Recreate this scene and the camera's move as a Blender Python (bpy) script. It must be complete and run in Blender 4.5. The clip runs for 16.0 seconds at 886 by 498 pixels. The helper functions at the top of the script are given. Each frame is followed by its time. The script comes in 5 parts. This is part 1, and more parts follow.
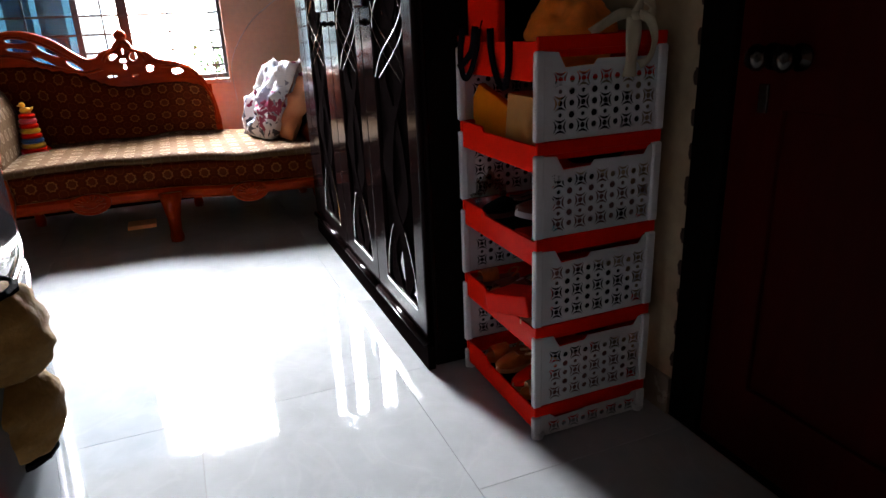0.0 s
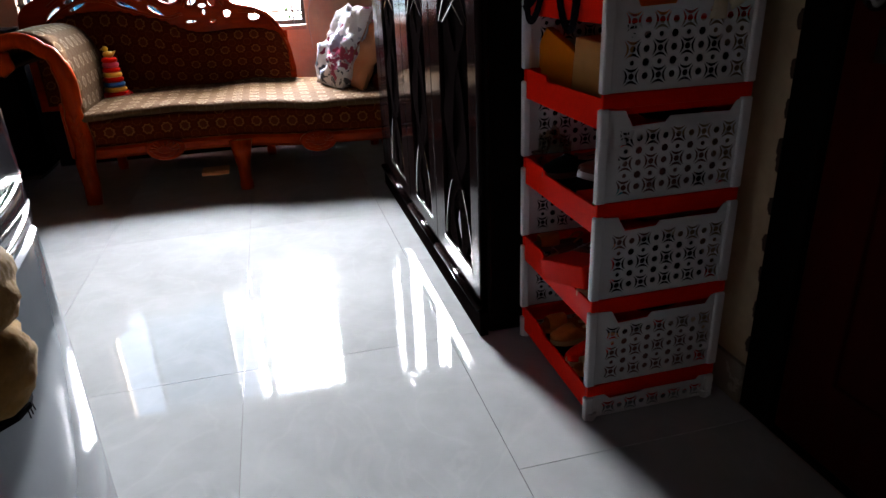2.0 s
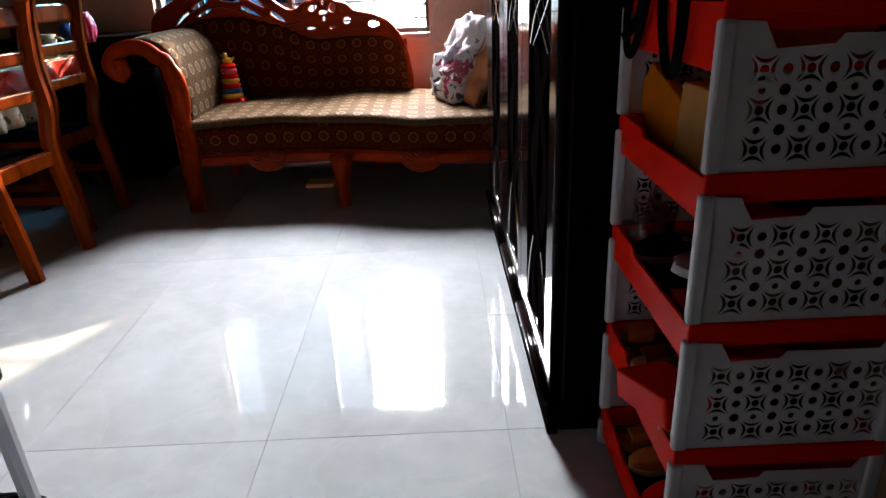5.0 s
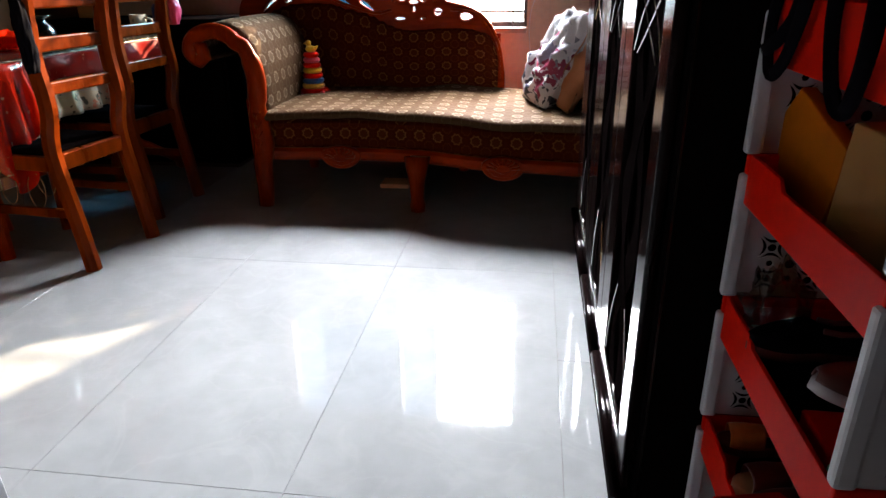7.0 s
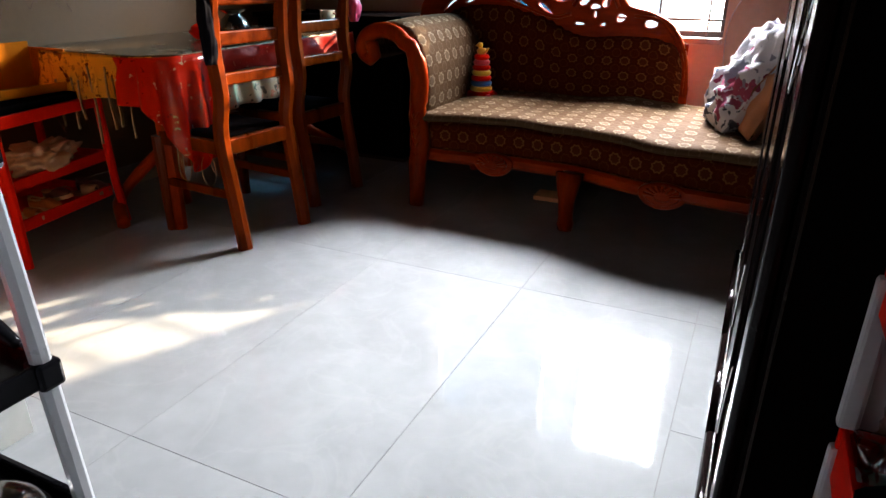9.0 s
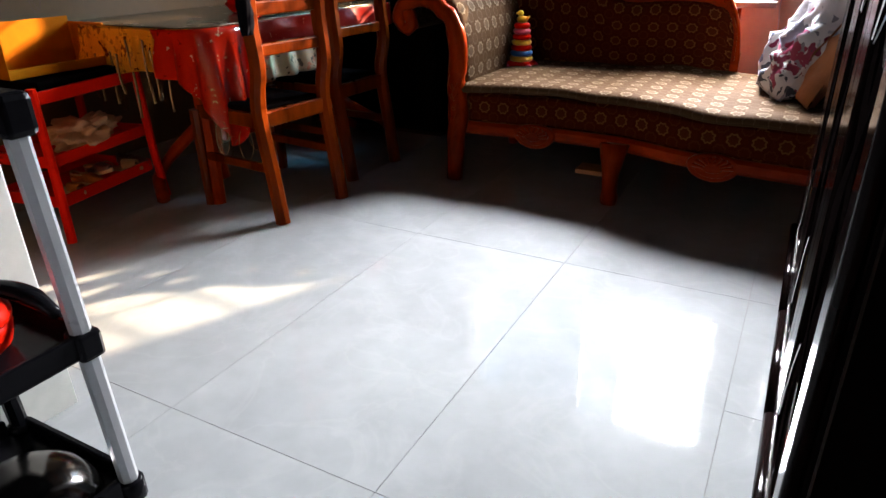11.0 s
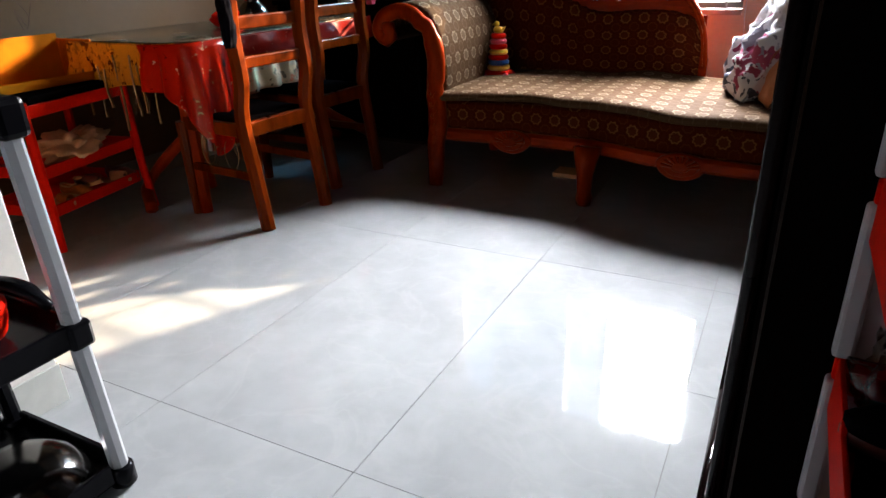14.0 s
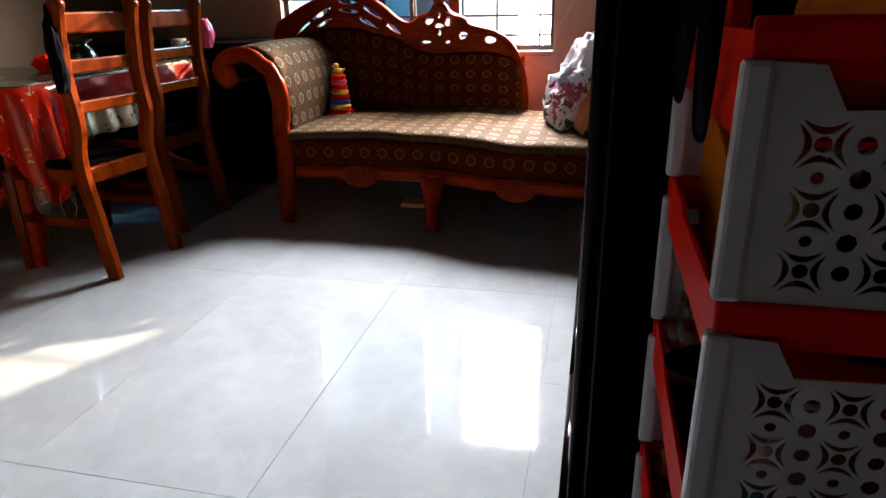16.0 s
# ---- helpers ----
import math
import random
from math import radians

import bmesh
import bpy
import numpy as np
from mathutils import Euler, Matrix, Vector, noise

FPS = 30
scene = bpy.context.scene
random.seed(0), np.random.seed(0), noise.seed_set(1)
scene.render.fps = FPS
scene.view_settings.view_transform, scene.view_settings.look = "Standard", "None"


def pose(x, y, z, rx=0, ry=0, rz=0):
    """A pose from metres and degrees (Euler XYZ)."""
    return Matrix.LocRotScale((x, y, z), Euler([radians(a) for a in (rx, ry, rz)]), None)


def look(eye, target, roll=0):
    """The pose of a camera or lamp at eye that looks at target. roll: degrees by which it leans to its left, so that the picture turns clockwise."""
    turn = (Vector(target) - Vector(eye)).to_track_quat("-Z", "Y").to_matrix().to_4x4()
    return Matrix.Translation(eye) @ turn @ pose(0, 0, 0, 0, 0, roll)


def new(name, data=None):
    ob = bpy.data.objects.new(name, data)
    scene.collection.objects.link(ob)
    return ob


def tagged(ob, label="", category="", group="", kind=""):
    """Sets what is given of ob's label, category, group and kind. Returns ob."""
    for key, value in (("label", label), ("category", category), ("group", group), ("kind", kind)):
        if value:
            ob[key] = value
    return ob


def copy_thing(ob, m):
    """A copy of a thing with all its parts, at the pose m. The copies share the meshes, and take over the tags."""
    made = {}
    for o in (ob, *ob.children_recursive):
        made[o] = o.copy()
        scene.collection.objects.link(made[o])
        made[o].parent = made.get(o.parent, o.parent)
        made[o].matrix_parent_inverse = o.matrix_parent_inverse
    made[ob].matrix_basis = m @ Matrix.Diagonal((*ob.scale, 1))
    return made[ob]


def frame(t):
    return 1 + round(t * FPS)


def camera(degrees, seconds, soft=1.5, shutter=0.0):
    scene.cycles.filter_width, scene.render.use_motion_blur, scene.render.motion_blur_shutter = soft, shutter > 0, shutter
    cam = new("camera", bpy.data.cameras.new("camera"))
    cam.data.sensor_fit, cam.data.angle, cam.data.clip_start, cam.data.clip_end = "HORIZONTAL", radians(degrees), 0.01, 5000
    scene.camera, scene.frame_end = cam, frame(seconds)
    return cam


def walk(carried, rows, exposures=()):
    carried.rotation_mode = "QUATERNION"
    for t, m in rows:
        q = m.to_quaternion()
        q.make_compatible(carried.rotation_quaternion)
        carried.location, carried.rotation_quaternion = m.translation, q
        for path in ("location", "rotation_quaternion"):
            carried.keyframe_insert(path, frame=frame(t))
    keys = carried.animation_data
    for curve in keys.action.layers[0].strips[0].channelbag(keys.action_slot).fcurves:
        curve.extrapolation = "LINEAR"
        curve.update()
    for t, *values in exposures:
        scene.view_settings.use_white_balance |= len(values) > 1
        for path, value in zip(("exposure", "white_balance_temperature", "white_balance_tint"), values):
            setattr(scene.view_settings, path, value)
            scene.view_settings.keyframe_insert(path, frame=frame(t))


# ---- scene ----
cam = camera(68.3, 16.0)
PATH = [
    (0, (0.06, 0.04, 1.05), (0.748, 1.798, 0.39), -2.4),
    (0.5, (0.073, 0.044, 1.046), (0.69, 1.819, 0.362), -2.8),
    (1, (0.102, 0.046, 1.039), (0.664, 1.836, 0.346), -2.2),
    (1.5, (0.141, 0.068, 1.024), (0.577, 1.872, 0.276), -2.4),
    (2, (0.171, 0.128, 1.015), (0.603, 1.92, 0.239), -2.5),
    (2.5, (0.198, 0.201, 1.025), (0.596, 2.001, 0.25), -1.8),
    (3, (0.22, 0.265, 1.019), (0.538, 2.091, 0.268), -2.6),
    (3.5, (0.251, 0.312, 1.018), (0.538, 2.14, 0.261), -2.7),
    (3.7, (0.272, 0.332, 1.019), (0.508, 2.174, 0.277), -3.5),
    (5.8, (0.498, 0.59, 1.044), (0.387, 2.432, 0.275), -0.8),
    (6, (0.503, 0.626, 1.027), (0.358, 2.474, 0.276), -0.6),
    (6.5, (0.486, 0.699, 1.028), (0.296, 2.545, 0.282), 0.4),
    (7, (0.483, 0.76, 1.027), (0.225, 2.587, 0.255), -0.8),
    (7.5, (0.49, 0.807, 1.013), (0.157, 2.625, 0.248), -1.0),
    (8, (0.55, 0.861, 1.018), (0.009, 2.634, 0.269), 0.5),
    (8.5, (0.611, 0.907, 1.026), (-0.08, 2.627, 0.276), 1.1),
    (8.7, (0.635, 0.932, 1.059), (-0.105, 2.625, 0.293), 0.9),
    (10.8, (0.61, 0.984, 1.022), (-0.265, 2.584, 0.201), -1.2),
    (11, (0.599, 0.984, 1.02), (-0.274, 2.575, 0.179), -1.1),
    (11.5, (0.593, 0.975, 1.022), (-0.298, 2.547, 0.165), -1.3),
    (12, (0.598, 0.965, 1.025), (-0.309, 2.534, 0.179), -1.2),
    (12.5, (0.612, 0.952, 1.027), (-0.328, 2.509, 0.195), -1.1),
    (13, (0.638, 0.939, 1.025), (-0.293, 2.511, 0.211), -0.7),
    (13.5, (0.665, 0.927, 1.016), (-0.251, 2.512, 0.212), -1.2),
    (14, (0.689, 0.919, 1.012), (-0.171, 2.535, 0.208), -2.0),
    (14.5, (0.701, 0.917, 1.009), (-0.052, 2.589, 0.21), -2.1),
    (15, (0.708, 0.89, 1.016), (0.094, 2.643, 0.275), -1.9),
    (15.5, (0.702, 0.838, 1.02), (0.191, 2.635, 0.305), -2.2),
    (16, (0.684, 0.773, 1.024), (0.254, 2.594, 0.315), -1.2),
]
walk(cam, [(t, look(eye, target, roll)) for t, eye, target, roll in PATH], [(0.0, 3.42), (1.0, 3.25), (1.8, 2.98), (3.5, 2.92), (7.0, 2.92), (16.0, 2.88)])

# ---- world, sun, light ----
world = bpy.data.worlds.new("sky")
scene.world = world
world.use_nodes = True
_wn = world.node_tree.nodes
_sky = _wn.new("ShaderNodeTexSky")
_sky.sky_type = "NISHITA"
_sky.sun_disc = False
SUN_EL, SUN_AZ = 21.0, 25.1          # degrees; azimuth from +y towards +x
_sky.sun_elevation, _sky.sun_rotation = radians(SUN_EL), radians(SUN_AZ)
world.node_tree.links.new(_sky.outputs[0], _wn["Background"].inputs[0])
_wn["Background"].inputs[1].default_value = 0.11
sun = new("sun", bpy.data.lights.new("sun", "SUN"))
sun.data.energy, sun.data.angle, sun.data.color = 5.0, radians(0.6), (1.0, 0.78, 0.52)
_sd = Vector((math.sin(radians(SUN_AZ)) * math.cos(radians(SUN_EL)), math.cos(radians(SUN_AZ)) * math.cos(radians(SUN_EL)), math.sin(radians(SUN_EL))))
sun.matrix_world = look(_sd * 30, (0, 0, 0))
# area lamp added outside the window, standing in for the bright sky
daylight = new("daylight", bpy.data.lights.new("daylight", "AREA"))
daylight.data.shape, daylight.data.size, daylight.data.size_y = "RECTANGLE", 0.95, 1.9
# narrowed so that less lamp light reaches the table and side wall
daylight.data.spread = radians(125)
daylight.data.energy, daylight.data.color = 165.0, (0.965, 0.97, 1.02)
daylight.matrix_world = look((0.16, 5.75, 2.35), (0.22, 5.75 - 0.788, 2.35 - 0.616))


# ---- materials ----
def nodes_of(name):
    m = bpy.data.materials.new(name)
    m.use_nodes = True
    t = m.node_tree
    return m, t, t.nodes["Principled BSDF"]


def mat(name, color, rough=0.5, metal=0.0, vary=0.12, grain=40.0, blotch=3.0, bump=0.1, coat=0.0, stretch=(1, 1, 1), rand=0.0, spec=0.5, sheen=0.0):
    """A surface with blotches and grain in its colour, roughness and relief."""
    m, t, p = nodes_of(name)
    L = t.links.new
    tc = t.nodes.new("ShaderNodeTexCoord")
    mp = t.nodes.new("ShaderNodeMapping")
    mp.inputs["Scale"].default_value = stretch
    L(tc.outputs["Object"], mp.inputs["Vector"])
    n1 = t.nodes.new("ShaderNodeTexNoise")
    n1.inputs["Scale"].default_value, n1.inputs["Detail"].default_value = blotch, 5
    n2 = t.nodes.new("ShaderNodeTexNoise")
    n2.inputs["Scale"].default_value, n2.inputs["Detail"].default_value = grain, 4
    for n in (n1, n2):
        L(mp.outputs[0], n.inputs["Vector"])
    add = t.nodes.new("ShaderNodeMath")
    add.operation = "MULTIPLY_ADD"
    L(n2.outputs[0], add.inputs[0])
    add.inputs[1].default_value = 0.5
    L(n1.outputs[0], add.inputs[2])
    ramp = t.nodes.new("ShaderNodeValToRGB")
    c = Vector(color)
    ramp.color_ramp.elements[0].position, ramp.color_ramp.elements[1].position = 0.45, 1.05
    ramp.color_ramp.elements[0].color = (*(c * (1 - vary)), 1)
    ramp.color_ramp.elements[1].color = (*[min(1, v * (1 + vary)) for v in c], 1)
    L(add.outputs[0], ramp.inputs[0])
    out = ramp.outputs[0]
    if rand:
        oi = t.nodes.new("ShaderNodeObjectInfo")
        hs = t.nodes.new("ShaderNodeHueSaturation")
        mr = t.nodes.new("ShaderNodeMapRange")
        mr.inputs["To Min"].default_value, mr.inputs["To Max"].default_value = 1 - rand, 1 + rand
        L(oi.outputs["Random"], mr.inputs[0])
        L(mr.outputs[0], hs.inputs["Value"])
        L(out, hs.inputs["Color"])
        out = hs.outputs[0]
    L(out, p.inputs["Base Color"])
    rr = t.nodes.new("ShaderNodeMapRange")
    rr.inputs["From Min"].default_value, rr.inputs["From Max"].default_value = 0.3, 0.75
    rr.inputs["To Min"].default_value, rr.inputs["To Max"].default_value = rough * 0.8, min(1, rough * 1.25)
    L(n1.outputs[0], rr.inputs[0])
    L(rr.outputs[0], p.inputs["Roughness"])
    p.inputs["Metallic"].default_value = metal
    p.inputs["Specular IOR Level"].default_value = spec
    p.inputs["Coat Weight"].default_value = coat
    p.inputs["Coat Roughness"].default_value = 0.08
    if sheen:
        p.inputs["Sheen Weight"].default_value = sheen
    if bump:
        b = t.nodes.new("ShaderNodeBump")
        b.inputs["Strength"].default_value, b.inputs["Distance"].default_value = bump, 0.004
        L(add.outputs[0], b.inputs["Height"])
        L(b.outputs[0], p.inputs["Normal"])
    return m


def fabric(name, ground, ring, dark, pitch=0.09, petals=8, filled=0.14):
    """Woven cloth with rows of star-shaped medallions, laid out by the mesh's UVs in metres."""
    m, t, p = nodes_of(name)
    L = t.links.new

    def math_(op, a, b=None, c=None):
        n = t.nodes.new("ShaderNodeMath")
        n.operation = op
        for i, v in enumerate((a, b, c)):
            if v is None:
                continue
            if isinstance(v, (int, float)):
                n.inputs[i].default_value = v
            else:
                L(v, n.inputs[i])
        return n.outputs[0]
    uv = t.nodes.new("ShaderNodeTexCoord")
    s = t.nodes.new("ShaderNodeSeparateXYZ")
    L(uv.outputs["UV"], s.inputs[0])

    def medallion(shift):
        """Distance from the nearest star's middle, bent into points; shift moves the lattice by half a pitch."""
        fu = math_("SUBTRACT", math_("FRACT", math_("ADD", math_("DIVIDE", s.outputs[0], pitch), shift)), 0.5)
        fv = math_("SUBTRACT", math_("FRACT", math_("ADD", math_("DIVIDE", s.outputs[1], pitch), shift)), 0.5)
        ang = math_("ARCTAN2", fv, fu)
        r = math_("SQRT", math_("ADD", math_("MULTIPLY", fu, fu), math_("MULTIPLY", fv, fv)))
        return math_("MULTIPLY", r, math_("ADD", 1.0, math_("MULTIPLY", math_("COSINE", math_("MULTIPLY", ang, float(petals))), 0.1)))
    r, r2 = medallion(0.0), medallion(0.5)
    ringm = math_("COMPARE", r, 0.245, 0.04)
    faint = math_("COMPARE", r2, 0.235, 0.03)
    core = math_("LESS_THAN", r, 0.2)
    net = math_("COMPARE", r, 0.40, 0.03)
    nz = t.nodes.new("ShaderNodeTexNoise")
    nz.inputs["Scale"].default_value = 9
    L(uv.outputs["UV"], nz.inputs["Vector"])
    nf = t.nodes.new("ShaderNodeTexNoise")
    nf.inputs["Scale"].default_value = 700
    L(uv.outputs["UV"], nf.inputs["Vector"])

    def mix(f, a, b):
        n = t.nodes.new("ShaderNodeMix")
        n.data_type = "RGBA"
        L(f, n.inputs[0])
        for k, c in ((6, a), (7, b)):
            if isinstance(c, tuple):
                n.inputs[k].default_value = (*c, 1)
            else:
                L(c, n.inputs[k])
        return n.outputs[2]
    col = mix(math_("MULTIPLY", nz.outputs[0], 0.6), ground, dark)
    col = mix(math_("MULTIPLY", net, 0.3), col, dark)
    col = mix(math_("MULTIPLY", core, filled), col, ring)
    col = mix(math_("MULTIPLY", faint, 0.22), col, ring)
    col = mix(math_("MULTIPLY", ringm, math_("ADD", 0.6, math_("MULTIPLY", nf.outputs[0], 0.7))), col, ring)
    L(col, p.inputs["Base Color"])
    p.inputs["Roughness"].default_value = 0.75
    p.inputs["Specular IOR Level"].default_value = 0.01
    b = t.nodes.new("ShaderNodeBump")
    b.inputs["Strength"].default_value, b.inputs["Distance"].default_value = 0.35, 0.002
    L(math_("ADD", math_("MULTIPLY", nf.outputs[0], 0.5), math_("MULTIPLY", ringm, 0.6)), b.inputs["Height"])
    L(b.outputs[0], p.inputs["Normal"])
    return m


def printed(name, ground, spots, scale=18.0, amount=0.45, rough=0.6, warped=0.07, thin=0.0):
    """Cloth with scattered flowers of several colours."""
    m, t, p = nodes_of(name)
    L = t.links.new
    tc = t.nodes.new("ShaderNodeTexCoord")
    warp = t.nodes.new("ShaderNodeTexNoise")
    warp.inputs["Scale"].default_value = scale * 1.5
    L(tc.outputs["Object"], warp.inputs["Vector"])
    mixv = t.nodes.new("ShaderNodeMix")
    mixv.data_type = "VECTOR"
    mixv.inputs[0].default_value = warped
    L(tc.outputs["Object"], mixv.inputs[4])
    L(warp.outputs["Color"], mixv.inputs[5])
    vo = t.nodes.new("ShaderNodeTexVoronoi")
    vo.inputs["Scale"].default_value = scale
    L(mixv.outputs[1], vo.inputs["Vector"])
    lt = t.nodes.new("ShaderNodeMath")
    lt.operation = "LESS_THAN"
    L(vo.outputs["Distance"], lt.inputs[0])
    lt.inputs[1].default_value = amount
    sep = t.nodes.new("ShaderNodeSeparateColor")
    L(vo.outputs["Color"], sep.inputs[0])
    ramp = t.nodes.new("ShaderNodeValToRGB")
    ramp.color_ramp.interpolation = "CONSTANT"
    while len(ramp.color_ramp.elements) < len(spots):
        ramp.color_ramp.elements.new(0.5)
    for i, c in enumerate(spots):
        ramp.color_ramp.elements[i].position = i / len(spots)
        ramp.color_ramp.elements[i].color = (*c, 1)
    L(sep.outputs[0], ramp.inputs[0])
    mx = t.nodes.new("ShaderNodeMix")
    mx.data_type = "RGBA"
    L(lt.outputs[0], mx.inputs[0])
    mx.inputs[6].default_value = (*ground, 1)
    L(ramp.outputs[0], mx.inputs[7])
    L(mx.outputs[2], p.inputs["Base Color"])
    p.inputs["Roughness"].default_value = rough
    p.inputs["Specular IOR Level"].default_value = 0.02
    if thin:
        tl = t.nodes.new("ShaderNodeBsdfTranslucent")
        L(mx.outputs[2], tl.inputs[0])
        ms = t.nodes.new("ShaderNodeMixShader")
        ms.inputs[0].default_value = thin
        L(p.outputs[0], ms.inputs[1])
        L(tl.outputs[0], ms.inputs[2])
        L(ms.outputs[0], t.nodes["Material Output"].inputs[0])
    nf = t.nodes.new("ShaderNodeTexNoise")
    nf.inputs["Scale"].default_value = 300
    L(tc.outputs["Object"], nf.inputs["Vector"])
    b = t.nodes.new("ShaderNodeBump")
    b.inputs["Strength"].default_value, b.inputs["Distance"].default_value = 0.2, 0.002
    L(nf.outputs[0], b.inputs["Height"])
    L(b.outputs[0], p.inputs["Normal"])
    return m


def clear(name, color=(1, 1, 1), rough=0.0, ior=1.45, thin=0.9):
    """Thin glass or clear film: lets light straight through and shines."""
    m, t, p = nodes_of(name)
    tr = t.nodes.new("ShaderNodeBsdfTransparent")
    tr.inputs[0].default_value = (*color, 1)
    gl = t.nodes.new("ShaderNodeBsdfGlossy")
    gl.inputs["Roughness"].default_value = max(rough, 0.02)
    mx = t.nodes.new("ShaderNodeMixShader")
    lw = t.nodes.new("ShaderNodeLayerWeight")
    lw.inputs[0].default_value = 0.5
    pw = t.nodes.new("ShaderNodeMath")
    pw.operation = "POWER"
    pw.inputs[1].default_value = 4.0
    t.links.new(lw.outputs["Facing"], pw.inputs[0])
    fr = t.nodes.new("ShaderNodeMath")
    fr.operation = "MULTIPLY_ADD"
    fr.inputs[1].default_value, fr.inputs[2].default_value = thin, (ior - 1) ** 2 / (ior + 1) ** 2
    t.links.new(pw.outputs[0], fr.inputs[0])
    t.links.new(fr.outputs[0], mx.inputs[0])
    t.links.new(tr.outputs[0], mx.inputs[1])
    t.links.new(gl.outputs[0], mx.inputs[2])
    t.links.new(mx.outputs[0], t.nodes["Material Output"].inputs[0])
    return m


def glow(name, color, strength):
    m, t, p = nodes_of(name)
    p.inputs["Base Color"].default_value = (*color, 1)
    p.inputs["Emission Color"].default_value = (*color, 1)
    p.inputs["Emission Strength"].default_value = strength
    return m


M_TILE = mat("polished porcelain tile", (0.247, 0.258, 0.266), 0.036, vary=0.14, grain=11, blotch=2.2, bump=0.012, rand=0.02, spec=0.6)
def veined(m, scale, strength):
    """Adds thin pale marble veins to a surface."""
    t = m.node_tree
    p = t.nodes["Principled BSDF"]
    L = t.links.new
    src = p.inputs["Base Color"].links[0].from_socket
    tc = t.nodes.new("ShaderNodeTexCoord")
    oi = t.nodes.new("ShaderNodeObjectInfo")
    off = t.nodes.new("ShaderNodeVectorMath")
    off.operation = "ADD"
    L(tc.outputs["Object"], off.inputs[0])
    L(oi.outputs["Location"], off.inputs[1])
    n = t.nodes.new("ShaderNodeTexNoise")
    n.inputs["Scale"].default_value, n.inputs["Detail"].default_value, n.inputs["Distortion"].default_value = scale, 4, 1.4
    L(off.outputs[0], n.inputs["Vector"])
    r = t.nodes.new("ShaderNodeValToRGB")
    e = r.color_ramp.elements
    e[0].position, e[0].color = 0.465, (0, 0, 0, 1)
    e[1].position, e[1].color = 0.535, (0, 0, 0, 1)
    k = e.new(0.5)
    k.color = (1, 1, 1, 1)
    L(n.outputs[0], r.inputs[0])
    w = t.nodes.new("ShaderNodeMath")
    w.operation = "MULTIPLY"
    w.inputs[1].default_value = strength
    L(r.outputs[0], w.inputs[0])
    mx = t.nodes.new("ShaderNodeMix")
    mx.data_type = "RGBA"
    L(w.outputs[0], mx.inputs[0])
    L(src, mx.inputs[6])
    mx.inputs[7].default_value = (0.42, 0.42, 0.41, 1)
    L(mx.outputs[2], p.inputs["Base Color"])


veined(M_TILE, 3.4, 0.07)
M_GROUT = mat("grey grout", (0.19, 0.18, 0.175), 0.9)
M_CREAM = mat("cream wall paint", (0.33, 0.235, 0.17), 0.7, vary=0.14, grain=30, blotch=1.6, bump=0.25)
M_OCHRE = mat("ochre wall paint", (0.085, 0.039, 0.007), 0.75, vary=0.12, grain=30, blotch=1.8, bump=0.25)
M_WHITEW = mat("white wall paint", (0.57, 0.55, 0.5), 0.7, vary=0.07, grain=40, blotch=2.5, bump=0.2)
# the ceiling is out of view; this dark colour only lowers the bounce
M_CEIL = mat("ceiling paint darkened against bounce", (0.06, 0.045, 0.035), 0.9, vary=0.04, bump=0.1)
# lighter cream for the east wall: the light on it is put into the colour
M_CREAM_LIT = mat("cream wall paint lightened", (0.27, 0.195, 0.12), 0.85, vary=0.3, grain=26, blotch=3.5, bump=0.5)
# cream darkened for the unseen south wall, to keep bounced light low
M_DIMW = mat("cream paint darkened against bounce", (0.09, 0.055, 0.038), 0.8, vary=0.1, grain=30, blotch=1.6, bump=0.2)
M_SKIRT = mat("stone skirting", (0.2, 0.17, 0.14), 0.25, vary=0.12, grain=25, blotch=6, bump=0.03)
M_SKIRTP = mat("pale stone skirting", (0.42, 0.43, 0.4), 0.3, vary=0.14, grain=25, blotch=6, bump=0.03)
M_WOOD = mat("varnished red-brown wood", (0.17, 0.0145, 0.0005), 0.3, vary=0.6, grain=34, blotch=6, bump=0.12, coat=0.02, spec=0.03, stretch=(1, 1, 0.25))
M_WOODH = mat("varnished red-brown wood along", (0.17, 0.0145, 0.0005), 0.3, vary=0.6, grain=34, blotch=6, bump=0.12, coat=0.02, spec=0.03, stretch=(0.25, 1, 1))
M_CHAIR = mat("varnished honey wood", (0.1, 0.0135, 0.0004), 0.3, vary=0.65, grain=30, blotch=9, bump=0.1, coat=0.03, spec=0.05, stretch=(1, 1, 0.22))
M_BLACKW = mat("black lacquered wood", (0.0055, 0.003, 0.003), 0.13, vary=0.3, grain=60, blotch=4, bump=0.012, coat=0.0, spec=0.06)
M_DARKW = mat("dark brown wood", (0.018, 0.007, 0.004), 0.5, vary=0.35, grain=30, blotch=5, bump=0.06, stretch=(1, 1, 0.25), spec=0.2)
M_BLACKM = mat("matt black board", (0.0035, 0.0025, 0.0025), 0.6, vary=0.3, grain=60, blotch=4, bump=0.02, spec=0.0)
M_MIRROR = mat("dark mirror", (0.3, 0.3, 0.31), 0.03, metal=1.0, vary=0.05, bump=0.0)
M_KNOB = mat("tarnished steel", (0.04, 0.034, 0.03), 0.25, metal=1.0, vary=0.2, bump=0.02)
M_CHROME = mat("silver inlay", (0.5, 0.49, 0.47), 0.18, metal=1.0, vary=0.08, bump=0.0)
M_STEEL = mat("stainless steel", (0.14, 0.135, 0.13), 0.16, metal=1.0, vary=0.1, bump=0.02)
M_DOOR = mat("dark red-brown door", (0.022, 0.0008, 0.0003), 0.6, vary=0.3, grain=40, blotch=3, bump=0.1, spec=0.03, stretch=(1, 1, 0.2))
